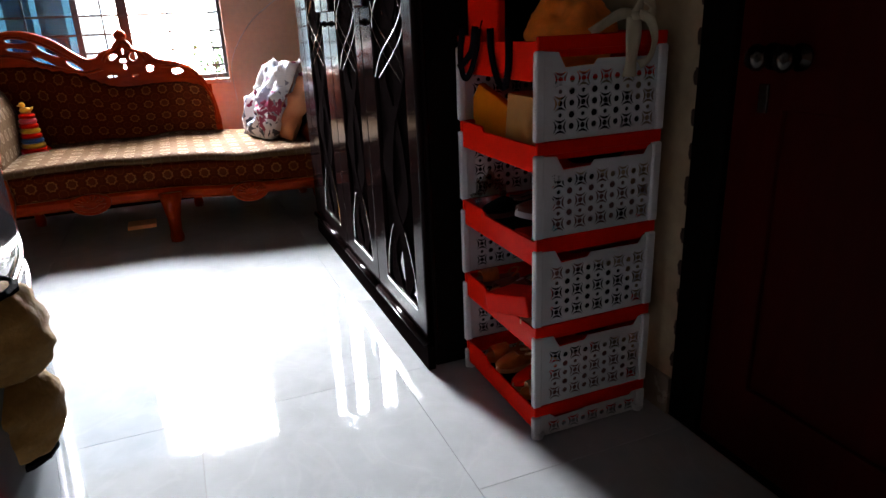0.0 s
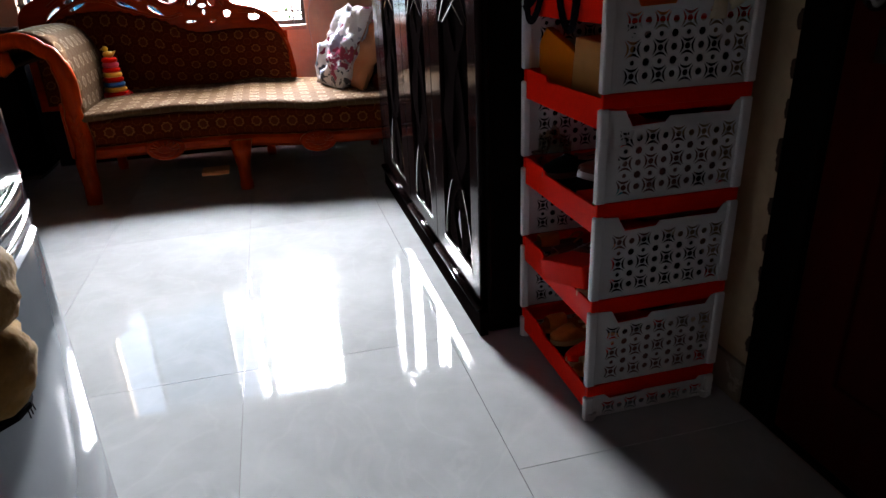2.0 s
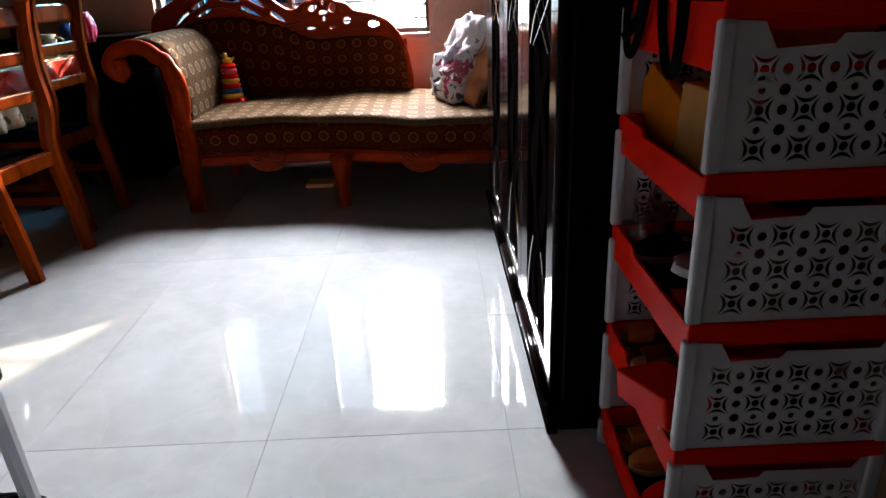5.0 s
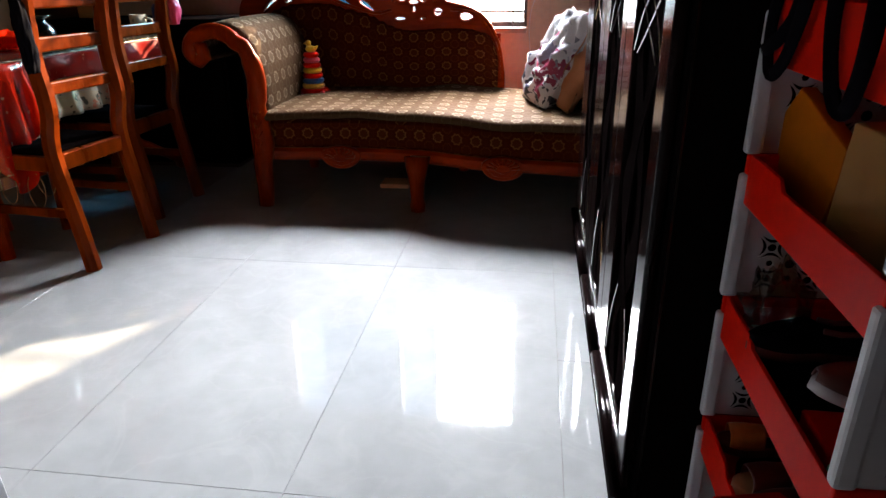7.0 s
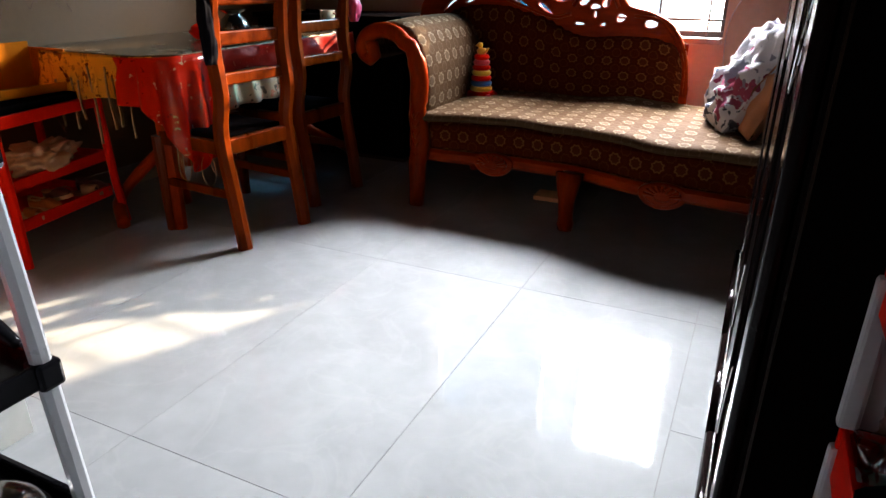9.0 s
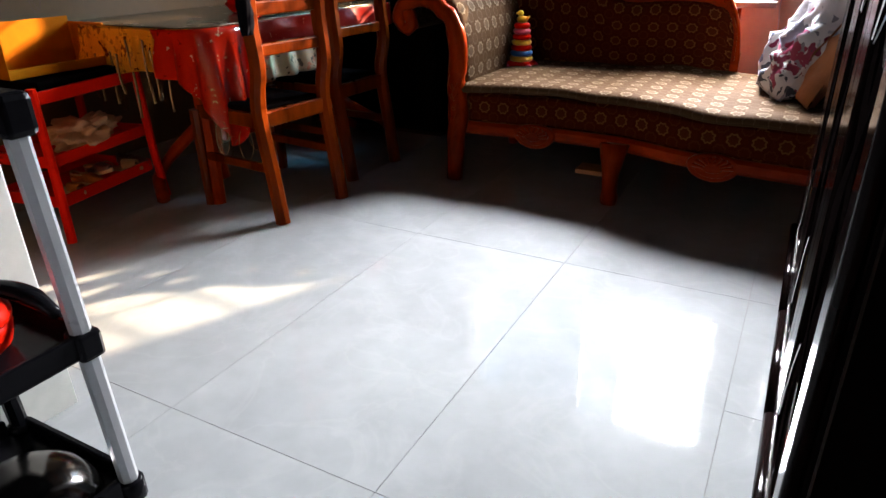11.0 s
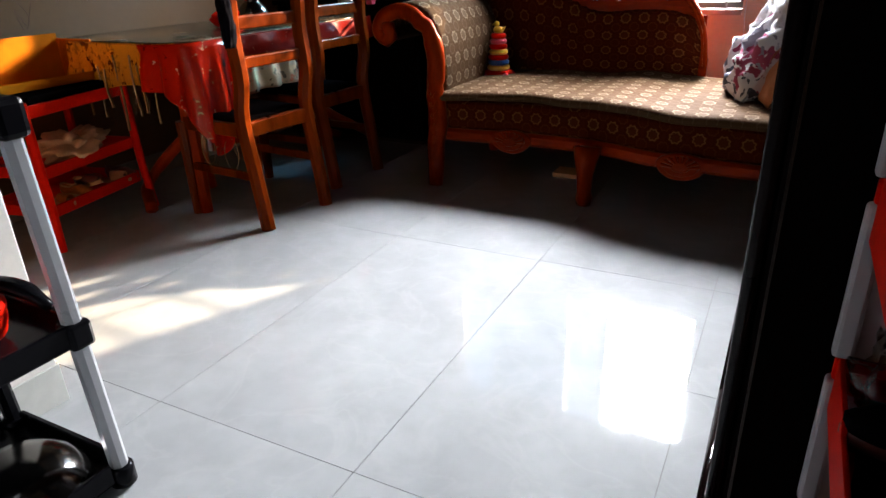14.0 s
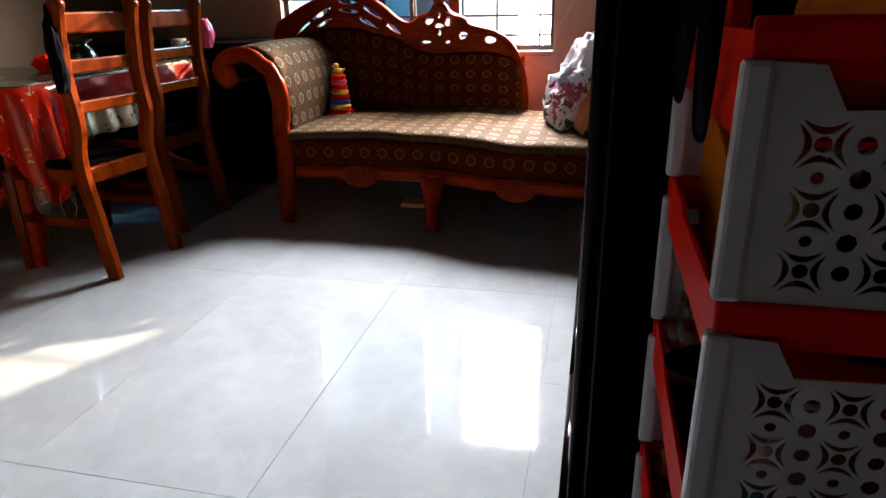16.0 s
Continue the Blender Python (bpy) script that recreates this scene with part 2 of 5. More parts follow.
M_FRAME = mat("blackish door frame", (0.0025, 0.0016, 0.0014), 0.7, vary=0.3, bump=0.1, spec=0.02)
M_RED = mat("red plastic", (0.56, 0.0085, 0.0016), 0.4, vary=0.12, grain=60, blotch=4, bump=0.03, spec=0.02)
M_WHITEP = mat("white plastic", (0.43, 0.43, 0.45), 0.38, vary=0.05, grain=80, blotch=4, bump=0.03)
M_GREYP = mat("pale grey plastic", (0.27, 0.28, 0.29), 0.3, vary=0.05, bump=0.02)
M_BLACKP = mat("black plastic", (0.004, 0.004, 0.005), 0.22, vary=0.2, bump=0.03, spec=0.06)
M_IRON = mat("black iron grille", (0.03, 0.03, 0.035), 0.5, vary=0.2, bump=0.1)
M_ALU = mat("dark bronze aluminium", (0.03, 0.026, 0.024), 0.4, metal=0.3, vary=0.1, bump=0.02)
M_GLASSB = clear("blue tinted glass", (0.22, 0.4, 0.5))
M_FILM = clear("clear plastic film", (0.96, 0.93, 0.87), rough=0.17, ior=1.42, thin=0.4)
M_FILMW = mat("cloudy plastic edge", (0.34, 0.2, 0.08), 0.2, vary=0.3, grain=40, blotch=20, bump=0.1, spec=0.5)
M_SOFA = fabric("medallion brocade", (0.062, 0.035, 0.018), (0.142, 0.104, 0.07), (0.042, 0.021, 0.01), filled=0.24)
# same brocade darkened, so its colour holds the shade of front and back
M_SOFA_SHADE = fabric("medallion brocade shaded", (0.052, 0.0075, 0.0014), (0.11, 0.045, 0.016), (0.026, 0.003, 0.0005))
M_FRIDGE = mat("silver-grey enamel", (0.25, 0.28, 0.31), 0.12, metal=0.35, vary=0.04, blotch=2, bump=0.004, coat=0.5)
M_FRIDGED = mat("dark grey gloss plastic", (0.05, 0.045, 0.055), 0.15, vary=0.1, bump=0.0, coat=0.4)
M_PLUSH = mat("beige plush", (0.26, 0.15, 0.048), 0.95, vary=0.35, grain=120, blotch=14, bump=0.9, sheen=0.1, spec=0.1)
M_YELLOWB = mat("yellow card", (0.38, 0.1, 0.002), 0.6, vary=0.14, grain=30, blotch=4, bump=0.05, spec=0.03)
M_BUFF = mat("buff card", (0.36, 0.2, 0.075), 0.6, vary=0.14, bump=0.05, spec=0.05)
M_PEACH = mat("peach cotton", (0.45, 0.19, 0.085), 0.85, vary=0.14, grain=160, blotch=7, bump=0.25)
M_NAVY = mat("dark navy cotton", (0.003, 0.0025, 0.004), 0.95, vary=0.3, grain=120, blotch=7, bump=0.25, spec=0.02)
M_PILLOW = printed("white cotton with grey and maroon leaves", (0.58, 0.58, 0.62), [(0.2, 0.2, 0.25), (0.58, 0.58, 0.62), (0.17, 0.022, 0.055), (0.36, 0.38, 0.44), (0.07, 0.075, 0.1), (0.24, 0.05, 0.09)], 10, 0.52, 0.8, 0.34)
M_CLOTHY = printed("cream cloth with brown flowers", (0.78, 0.35, 0.03), [(0.78, 0.35, 0.03), (0.14, 0.03, 0.004), (0.42, 0.18, 0.02), (0.2, 0.05, 0.005), (0.78, 0.35, 0.03)], 22, 0.4, 0.45, 0.12, thin=0.3)
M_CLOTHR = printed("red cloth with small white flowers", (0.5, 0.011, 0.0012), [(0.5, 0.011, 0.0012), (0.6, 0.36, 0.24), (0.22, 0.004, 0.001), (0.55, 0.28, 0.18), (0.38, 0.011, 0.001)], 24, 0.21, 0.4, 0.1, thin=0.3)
# red cloth darkened: the long side's shade is put into this colour
M_CLOTHR_SHADE = printed("red cloth with small white flowers, shaded", (0.13, 0.003, 0.0008), [(0.13, 0.003, 0.0008), (0.3, 0.16, 0.1), (0.08, 0.002, 0.0006), (0.14, 0.004, 0.001)], 26, 0.22, 0.35, 0.1)
M_CLOTHW = printed("white lace with dark flowers", (0.36, 0.29, 0.2), [(0.36, 0.29, 0.2), (0.06, 0.045, 0.03), (0.45, 0.17, 0.1), (0.1, 0.09, 0.07)], 30, 0.36, 0.6)
M_CLOTHL = mat("off-white cotton tape", (0.42, 0.36, 0.26), 0.8, vary=0.15, grain=90, blotch=12, bump=0.3)
M_CLOTHT = mat("worn table cover", (0.075, 0.05, 0.03), 0.25, vary=0.3, grain=14, blotch=5, bump=0.05)
M_ORANGE = mat("orange cloth bag", (0.8, 0.2, 0.008), 0.8, vary=0.25, grain=60, blotch=9, bump=0.4)
M_BLUE = mat("blue plastic", (0.02, 0.1, 0.36), 0.3, bump=0.02)
M_TEAL = mat("teal rubber", (0.01, 0.2, 0.24), 0.45, bump=0.05)
M_GREEN = mat("green rubber", (0.02, 0.2, 0.03), 0.45, bump=0.05)
M_YELLOWP = mat("yellow plastic", (0.66, 0.36, 0.02), 0.3, bump=0.02)
M_PINKP = mat("pink plastic", (0.6, 0.05, 0.1), 0.3, bump=0.02)
M_LEATHER = mat("tan leather", (0.36, 0.1, 0.02), 0.45, vary=0.3, grain=60, blotch=12, bump=0.2, spec=0.12)
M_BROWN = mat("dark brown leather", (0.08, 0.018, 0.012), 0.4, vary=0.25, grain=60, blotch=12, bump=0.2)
M_PALE = mat("pale foam rubber", (0.48, 0.26, 0.14), 0.6, vary=0.2, bump=0.15, spec=0.1)
M_BAG = clear("crumpled clear bag", (0.75, 0.68, 0.58), rough=0.15, ior=1.5)
M_FACADE_B = mat("pale blue painted facade", (0.58, 0.8, 0.9), 0.8, vary=0.12, blotch=0.8, grain=8, bump=0.1)
M_FACADE_W = mat("white painted facade", (0.85, 0.83, 0.78), 0.8, vary=0.06, blotch=0.8, grain=8, bump=0.1)
M_LEAF = mat("leaves", (0.09, 0.16, 0.03), 0.5, vary=0.5, grain=30, blotch=6, bump=0.1)
M_EARTH = mat("bare earth", (0.3, 0.24, 0.17), 0.95, vary=0.2, grain=12, blotch=1.2, bump=0.3)
M_GLOWSHEET = glow("glowing backdrop sheet", (0.95, 0.98, 1.0), 2.9)
M_FRIDGESIDE = mat("grey painted steel", (0.3, 0.31, 0.33), 0.35, vary=0.05, bump=0.02)

# ---- building blocks ----
ORIGIN = {}


def mesh_of(bm, name, smooth=False):
    me = bpy.data.meshes.new(name)
    bm.normal_update()
    bm.to_mesh(me)
    bm.free()
    if smooth:
        for f in me.polygons:
            f.use_smooth = True
    return me


def thing(name, label, category, at=(0, 0, 0), group="", kind=""):
    ob = new(name)
    ob.location = at
    ob.empty_display_size = 0.1
    ORIGIN[ob.name] = Vector(at)
    return tagged(ob, label, category, group, kind)


def part(name, bm, material, parent, label="", smooth=False):
    """Links a bmesh or mesh, given in world places, as one mesh object under a thing or a part."""
    me = bm if isinstance(bm, bpy.types.Mesh) else mesh_of(bm, name, smooth)
    o = ORIGIN[parent.name]
    if o.length:
        me.transform(Matrix.Translation(-o))
    me.materials.clear()
    me.materials.append(material)
    ob = new(name, me)
    ob.parent = parent
    ORIGIN[ob.name] = o
    return tagged(ob, label)


def single(name, bm, material, label, category, kind="", group="", smooth=False, at=None):
    """One mesh that is a thing or a piece of the setting by itself."""
    me = bm if isinstance(bm, bpy.types.Mesh) else mesh_of(bm, name, smooth)
    if at is None and kind != "structure" and len(me.vertices):
        c = [v.co for v in me.vertices]
        at = Vector((sum(v.x for v in c) / len(c), sum(v.y for v in c) / len(c), min(v.z for v in c)))
    me.materials.append(material)
    ob = new(name, me)
    if at is not None:
        me.transform(Matrix.Translation(-Vector(at)))
        ob.location = at
    ORIGIN[ob.name] = Vector(at) if at is not None else Vector()
    return tagged(ob, label, category, group, kind)


def box(x0, x1, y0, y1, z0, z1, bevel=0.0, bm=None, segments=2):
    bm = bm or bmesh.new()
    got = bmesh.ops.create_cube(bm, size=1.0, matrix=Matrix.LocRotScale(((x0 + x1) / 2, (y0 + y1) / 2, (z0 + z1) / 2), None, (abs(x1 - x0), abs(y1 - y0), abs(z1 - z0))))
    if bevel:
        edges = {e for v in got["verts"] for e in v.link_edges}
        bmesh.ops.bevel(bm, geom=list(edges), offset=bevel, segments=segments, affect="EDGES", profile=0.5)
    return bm


def lathe(profile, at, turns=20, bm=None, squash=1.0):
    """A body of revolution: profile of (radius, height) from the bottom up."""
    bm = bm or bmesh.new()
    rings = []
    for r, h in profile:
        rings.append([bm.verts.new((at[0] + r * math.cos(2 * math.pi * i / turns), at[1] + squash * r * math.sin(2 * math.pi * i / turns), at[2] + h)) for i in range(turns)])
    for a, b in zip(rings, rings[1:]):
        for i in range(turns):
            bm.faces.new((a[i], a[(i + 1) % turns], b[(i + 1) % turns], b[i]))
    if profile[0][0] > 1e-4:
        bm.faces.new(rings[0][::-1])
    if profile[-1][0] > 1e-4:
        bm.faces.new(rings[-1])
    return bm


def smooth_path(points, steps=6):
    """Catmull-Rom through the points."""
    P = [Vector(p) for p in points]
    P = [P[0] * 2 - P[1]] + P + [P[-1] * 2 - P[-2]]
    out = []
    for i in range(1, len(P) - 2):
        for k in range(steps):
            t = k / steps
            a, b, c, d = P[i - 1], P[i], P[i + 1], P[i + 2]
            out.append(0.5 * ((2 * b) + (c - a) * t + (2 * a - 5 * b + 4 * c - d) * t * t + (3 * b - a - 3 * c + d) * t ** 3))
    out.append(P[-2])
    return out


def tube(points, radius, sides=8, bm=None, flat=1.0, up=(0, 0, 1), square=False):
    """A rod along points; radius one number or one for each point; flat squeezes it across."""
    bm = bm or bmesh.new()
    pts = [Vector(p) for p in points]
    rings = []
    for i, p in enumerate(pts):
        d = (pts[min(i + 1, len(pts) - 1)] - pts[max(i - 1, 0)]).normalized()
        u = Vector(up)
        if abs(d.dot(u)) > 0.95:
            u = Vector((0, 1, 0)) if abs(d.y) < 0.9 else Vector((1, 0, 0))
        a = d.cross(u).normalized()
        b = a.cross(d).normalized()
        r = radius[i] if isinstance(radius, (list, tuple)) else radius
        ring = []
        for k in range(sides):
            w = 2 * math.pi * (k + 0.5) / sides
            c, s = math.cos(w), math.sin(w)
            if square:
                q = max(abs(c), abs(s))
                c, s = c / q, s / q
            ring.append(bm.verts.new(p + a * (r * c) + b * (r * flat * s)))
        rings.append(ring)
    for a, b in zip(rings, rings[1:]):
        for k in range(sides):
            bm.faces.new((a[k], a[(k + 1) % sides], b[(k + 1) % sides], b[k]))
    bm.faces.new(rings[0][::-1])
    bm.faces.new(rings[-1])
    return bm


def sheet(f, nu, nv, thick=0.0, closed=False, uv=None):
    """A surface f(u, v), with u and v from 0 to 1, given thickness; uv(u, v) in metres."""
    bm = bmesh.new()
    V = [[bm.verts.new(f(i / nu, j / nv)) for j in range(nv + 1)] for i in range(nu + (0 if closed else 1))]
    lay = bm.loops.layers.uv.new("UVMap") if uv else None
    for i in range(nu):
        for j in range(nv):
            a = (i, j), (i + 1, j), (i + 1, j + 1), (i, j + 1)
            face = bm.faces.new([V[p % len(V)][q] for p, q in a])
            face.smooth = True
            if lay:
                for loop, (p, q) in zip(face.loops, a):
                    loop[lay].uv = uv(p / nu, q / nv)
    if thick:
        bm.normal_update()
        bmesh.ops.solidify(bm, geom=bm.faces[:], thickness=thick)
    return bm


def plate(outer, holes, depth, bevel, m, name="plate"):
    """A flat shape with holes, cut from a board: drawn in x and y, with depth along z, then placed by the matrix m."""
    cu = bpy.data.curves.new(name, "CURVE")
    cu.dimensions, cu.fill_mode, cu.extrude, cu.bevel_depth, cu.bevel_resolution = "2D", "BOTH", max(depth / 2 - bevel, 0.0002), bevel, 1
    cu.offset = -bevel
    for loop in (outer, *holes):
        s = cu.splines.new("POLY")
        s.points.add(len(loop) - 1)
        for q, p in zip(s.points, loop):
            q.co = (p[0], p[1], 0, 1)
        s.use_cyclic_u = True
    ob = bpy.data.objects.new(name, cu)
    scene.collection.objects.link(ob)
    me = bpy.data.meshes.new_from_object(ob.evaluated_get(bpy.context.evaluated_depsgraph_get()))
    bpy.data.objects.remove(ob)
    bpy.data.curves.remove(cu)
    me.transform(m)
    return me


def box_uv(bm, origin=(0, 0)):
    """UVs in metres by the way each face looks, counted from a place along the width and the height."""
    lay = bm.loops.layers.uv.verify()
    bm.normal_update()
    for f in bm.faces:
        n = f.normal
        k = max(range(3), key=lambda i: abs(n[i]))
        for l in f.loops:
            c = l.vert.co
            l[lay].uv = (c.y, c.z + origin[1]) if k == 0 else (c.x + origin[0], c.z + origin[1]) if k == 1 else (c.x + origin[0], c.y)
    return bm


UPRIGHT_X = Matrix(((1, 0, 0, 0), (0, 0, -1, 0), (0, 1, 0, 0), (0, 0, 0, 1)))      # drawn x stays x, drawn y goes up
UPRIGHT_Y = Matrix(((0, 0, 1, 0), (1, 0, 0, 0), (0, 1, 0, 0), (0, 0, 0, 1)))       # drawn x goes along y, drawn y goes up


def circle(cx, cy, r, n=12, ry=None):
    return [(cx + r * math.cos(2 * math.pi * i / n), cy + (ry or r) * math.sin(2 * math.pi * i / n)) for i in range(n)]


# ---- the shell of the room ----
XL, XP, XR, YB, YP, YN, H = -2.32, -0.853, 1.19, -1.3, 1.705, 4.70, 2.75
WX0, WX1, WZ0, WZ1 = -1.23, 0.425, 0.75, 2.1

single("ceiling", box(XL - 0.15, XR + 0.15, YB - 0.15, YN + 0.15, H, H + 0.12), M_CEIL, "unseen ceiling painted dark to cut bounced light", "ceiling", "structure")
bm = box(XL - 0.15, WX0, YN, YN + 0.14, 0, H)
box(WX1, XR + 0.15, YN, YN + 0.14, 0, H, bm=bm)
box(WX0, WX1, YN, YN + 0.14, 0, WZ0, bm=bm)
box(WX0, WX1, YN, YN + 0.14, WZ1, H, bm=bm)
single("wall_north", bm, M_CREAM, "cream painted wall with a wide window opening", "wall", "structure")
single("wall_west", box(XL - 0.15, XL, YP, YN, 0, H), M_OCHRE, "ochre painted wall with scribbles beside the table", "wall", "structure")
# unseen partition, put in the dark ochre to reduce light filling the shadows
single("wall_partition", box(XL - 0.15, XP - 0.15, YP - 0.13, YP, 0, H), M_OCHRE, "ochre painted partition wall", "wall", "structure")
single("wall_corridor", box(XP - 0.15, XP, YB, YP, 0, H, 0.006), M_WHITEW, "white painted wall end beside the trolley", "wall", "structure")
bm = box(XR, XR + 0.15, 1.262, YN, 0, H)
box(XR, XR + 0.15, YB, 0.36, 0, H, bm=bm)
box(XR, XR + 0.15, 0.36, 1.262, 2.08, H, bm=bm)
single("wall_east", bm, M_CREAM_LIT, "cream painted wall with a doorway and chipped edge", "wall", "structure")
single("wall_south", box(XP - 0.15, XR + 0.15, YB - 0.15, YB, 0, H), M_DIMW, "unseen cream wall darkened to cut bounced light", "wall", "structure")


def skirting(name, x0, x1, y0, y1, stone=M_SKIRT):
    single(name, box(x0, x1, y0, y1, 0, 0.108, 0.0015), stone, "polished stone tile skirting along the wall", "baseboard", "structure")


skirting("baseboard", XL, XR, YN - 0.012, YN)
skirting("baseboard", XL, XL + 0.012, YP, YN - 0.013)
skirting("baseboard", XR - 0.012, XR, 1.263, YN - 0.013)
skirting("baseboard", XP, XP + 0.004, 1.2, YP + 0.003, M_SKIRTP)

# chipped plaster along the doorway's edge
rnd = random.Random(5)
for k in range(15):
    z = 0.16 + k * 0.085 + rnd.uniform(-0.03, 0.03)
    w = rnd.uniform(0.003, 0.012)
    pts = [(1.2635 + (w + rnd.uniform(-0.002, 0.003)) * math.sin(math.pi * (i + 0.5) / 9) ** 0.5, z + (i - 4) * rnd.uniform(0.0045, 0.0055)) for i in range(9)] + [(1.2605, z + 0.02), (1.2605, z - 0.02)]
    me = plate(pts, [], 0.003, 0.0004, Matrix.Translation((XR - 0.0016, 0, 0)) @ UPRIGHT_Y)
    single("trim", me, M_DARKW, "dark chip in the plaster at the doorway edge", "plaster chip", "structure")

# the door and its frame
door = thing("door_1", "closed dark red-brown wooden door with round knobs", "door", (XR, 0.8, 0), kind="structure")
bm = box(XR - 0.006, XR + 0.08, 1.16, 1.2615, 0, 2.08, 0.006)
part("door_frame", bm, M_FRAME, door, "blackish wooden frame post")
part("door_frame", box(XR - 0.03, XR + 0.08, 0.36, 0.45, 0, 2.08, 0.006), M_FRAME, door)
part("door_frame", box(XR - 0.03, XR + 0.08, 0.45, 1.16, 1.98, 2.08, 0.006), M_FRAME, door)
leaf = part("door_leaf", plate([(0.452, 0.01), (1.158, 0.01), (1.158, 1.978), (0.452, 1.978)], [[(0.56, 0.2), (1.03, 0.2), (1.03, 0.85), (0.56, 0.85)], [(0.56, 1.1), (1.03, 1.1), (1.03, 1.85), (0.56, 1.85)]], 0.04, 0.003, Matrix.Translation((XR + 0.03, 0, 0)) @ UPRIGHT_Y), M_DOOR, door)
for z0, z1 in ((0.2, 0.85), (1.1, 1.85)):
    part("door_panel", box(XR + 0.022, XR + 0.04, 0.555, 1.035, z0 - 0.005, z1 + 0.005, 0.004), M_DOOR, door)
for y in (1.065, 1.0):
    bm = lathe([(0.001, 0), (0.026, 0), (0.027, 0.006), (0.012, 0.01), (0.012, 0.03), (0.022, 0.036), (0.027, 0.05), (0.02, 0.062), (0.001, 0.066)], (0, 0, 0), 20)
    bmesh.ops.transform(bm, matrix=Matrix.Translation((XR + 0.011, y, 0.955)) @ Matrix.Rotation(radians(-90), 4, "Y"), verts=bm.verts)
    part("knob", bm, M_KNOB, leaf, "steel door knob", True)
# unseen board added behind the door so no outside light comes through
part("threshold", box(XR + 0.081, XR + 0.15, 0.36, 1.27, -0.1, 2.08), M_FRAME, door, "unseen dark board added behind the door to stop light")
# block added below the door to close a light leak at floor level
part("door_sill", box(XR - 0.0005, XR + 0.0805, 0.34, 1.31, -0.12, -0.0008), M_FRAME, door, "dark block added under the door against light leaks")
part("key_plate", box(XR + 0.005, XR + 0.0095, 1.065, 1.09, 0.84, 0.9, 0.002), M_KNOB, leaf)

# ---- the window ----
win = thing("window_1", "wide sliding window with black iron grille, partly open", "window", ((WX0 + WX1) / 2, YN, WZ0), kind="structure")
for n, b in (("window_sill", box(WX0, WX1, YN - 0.015, YN + 0.14, WZ0 - 0.03, WZ0 - 0.001, 0.004)),):
    part(n, b, M_SKIRT, win)
fy0, fy1 = YN + 0.05, YN + 0.11
part("window_frame", box(WX0, WX1, fy0, fy1, WZ0, WZ0 + 0.03, 0.002), M_ALU, win)
part("window_frame", box(WX0, WX1, fy0, fy1, WZ1 - 0.035, WZ1, 0.002), M_ALU, win)
part("window_frame", box(WX0, WX0 + 0.03, fy0, fy1, WZ0 + 0.03, WZ1 - 0.035, 0.002), M_ALU, win)
part("window_frame", box(WX1 - 0.022, WX1, fy0 + 0.003, fy1, WZ0 + 0.03, WZ1 - 0.035, 0.002), M_ALU, win)
part("mullion", box(-0.185, -0.125, fy0 - 0.01, fy1, WZ0 + 0.03, WZ1 - 0.035, 0.002), M_ALU, win)


def sash(x0, x1, y, glass, label):
    z0, z1 = WZ0 + 0.031, WZ1 - 0.036
    s = part("sash", plate([(x0, z0), (x1, z0), (x1, z1), (x0, z1)], [[(x0 + 0.035, z0 + 0.04), (x1 - 0.035, z0 + 0.04), (x1 - 0.035, z1 - 0.035), (x0 + 0.035, z1 - 0.035)]], 0.02, 0.002, Matrix.Translation((0, y, 0)) @ UPRIGHT_X), M_ALU, win, label)
    g = part("pane", box(x0 + 0.03, x1 - 0.03, y - 0.002, y + 0.002, z0 + 0.035, z1 - 0.03), glass, s)


sash(-0.98, -0.40, YN + 0.085, M_GLASSB, "sliding sash with blue tinted glass")
for x in (-0.95, -0.68, -0.40, -0.27, 0.10, 0.345):
    part("grille_bar", tube([(x, YN + 0.02, WZ0), (x, YN + 0.02, WZ1)], 0.006, 6), M_IRON, win)
for k in range(12):
    z = 0.835 + 0.108 * k
    part("grille_bar", box(WX0, WX1, YN + 0.016, YN + 0.024, z - 0.006, z + 0.006), M_IRON, win)

# ---- outside: a blue house, a pale house, shrubs and bare ground ----
gme = bpy.data.meshes.new("ground")
gme.from_pydata([(-400, -400, -0.3), (400, -400, -0.3), (400, 400, -0.3), (-400, 400, -0.3)], [], [(0, 1, 2, 3)])
single("ground", gme, M_EARTH, "bare pale ground outside the window", "ground", "structure")


def house(name, label, x0, x1, y0, y1, h, material, wins):
    hs = thing(name, label, "house", ((x0 + x1) / 2, (y0 + y1) / 2, -0.3))
    part("wall", box(x0, x1, y0, y1, -0.3, h, 0.01), material, hs)
    part("roof", box(x0 - 0.15, x1 + 0.15, y0 - 0.15, y1 + 0.15, h, h + 0.12, 0.01), M_FACADE_W, hs)
    for wx, wz, ww, wh in wins:
        w = part("window", plate([(wx, wz), (wx + ww, wz), (wx + ww, wz + wh), (wx, wz + wh)], [[(wx + 0.07, wz + 0.07), (wx + ww / 2 - 0.03, wz + 0.07), (wx + ww / 2 - 0.03, wz + wh - 0.07), (wx + 0.07, wz + wh - 0.07)], [(wx + ww / 2 + 0.03, wz + 0.07), (wx + ww - 0.07, wz + 0.07), (wx + ww - 0.07, wz + wh - 0.07), (wx + ww / 2 + 0.03, wz + wh - 0.07)]], 0.05, 0.003, Matrix.Translation((0, y0 - 0.02, 0)) @ UPRIGHT_X), M_FACADE_W, hs, "white window frame")
        part("pane", box(wx + 0.05, wx + ww - 0.05, y0 - 0.012, y0 - 0.002, wz + 0.05, wz + wh - 0.05), M_GLASSB, w)
    return hs


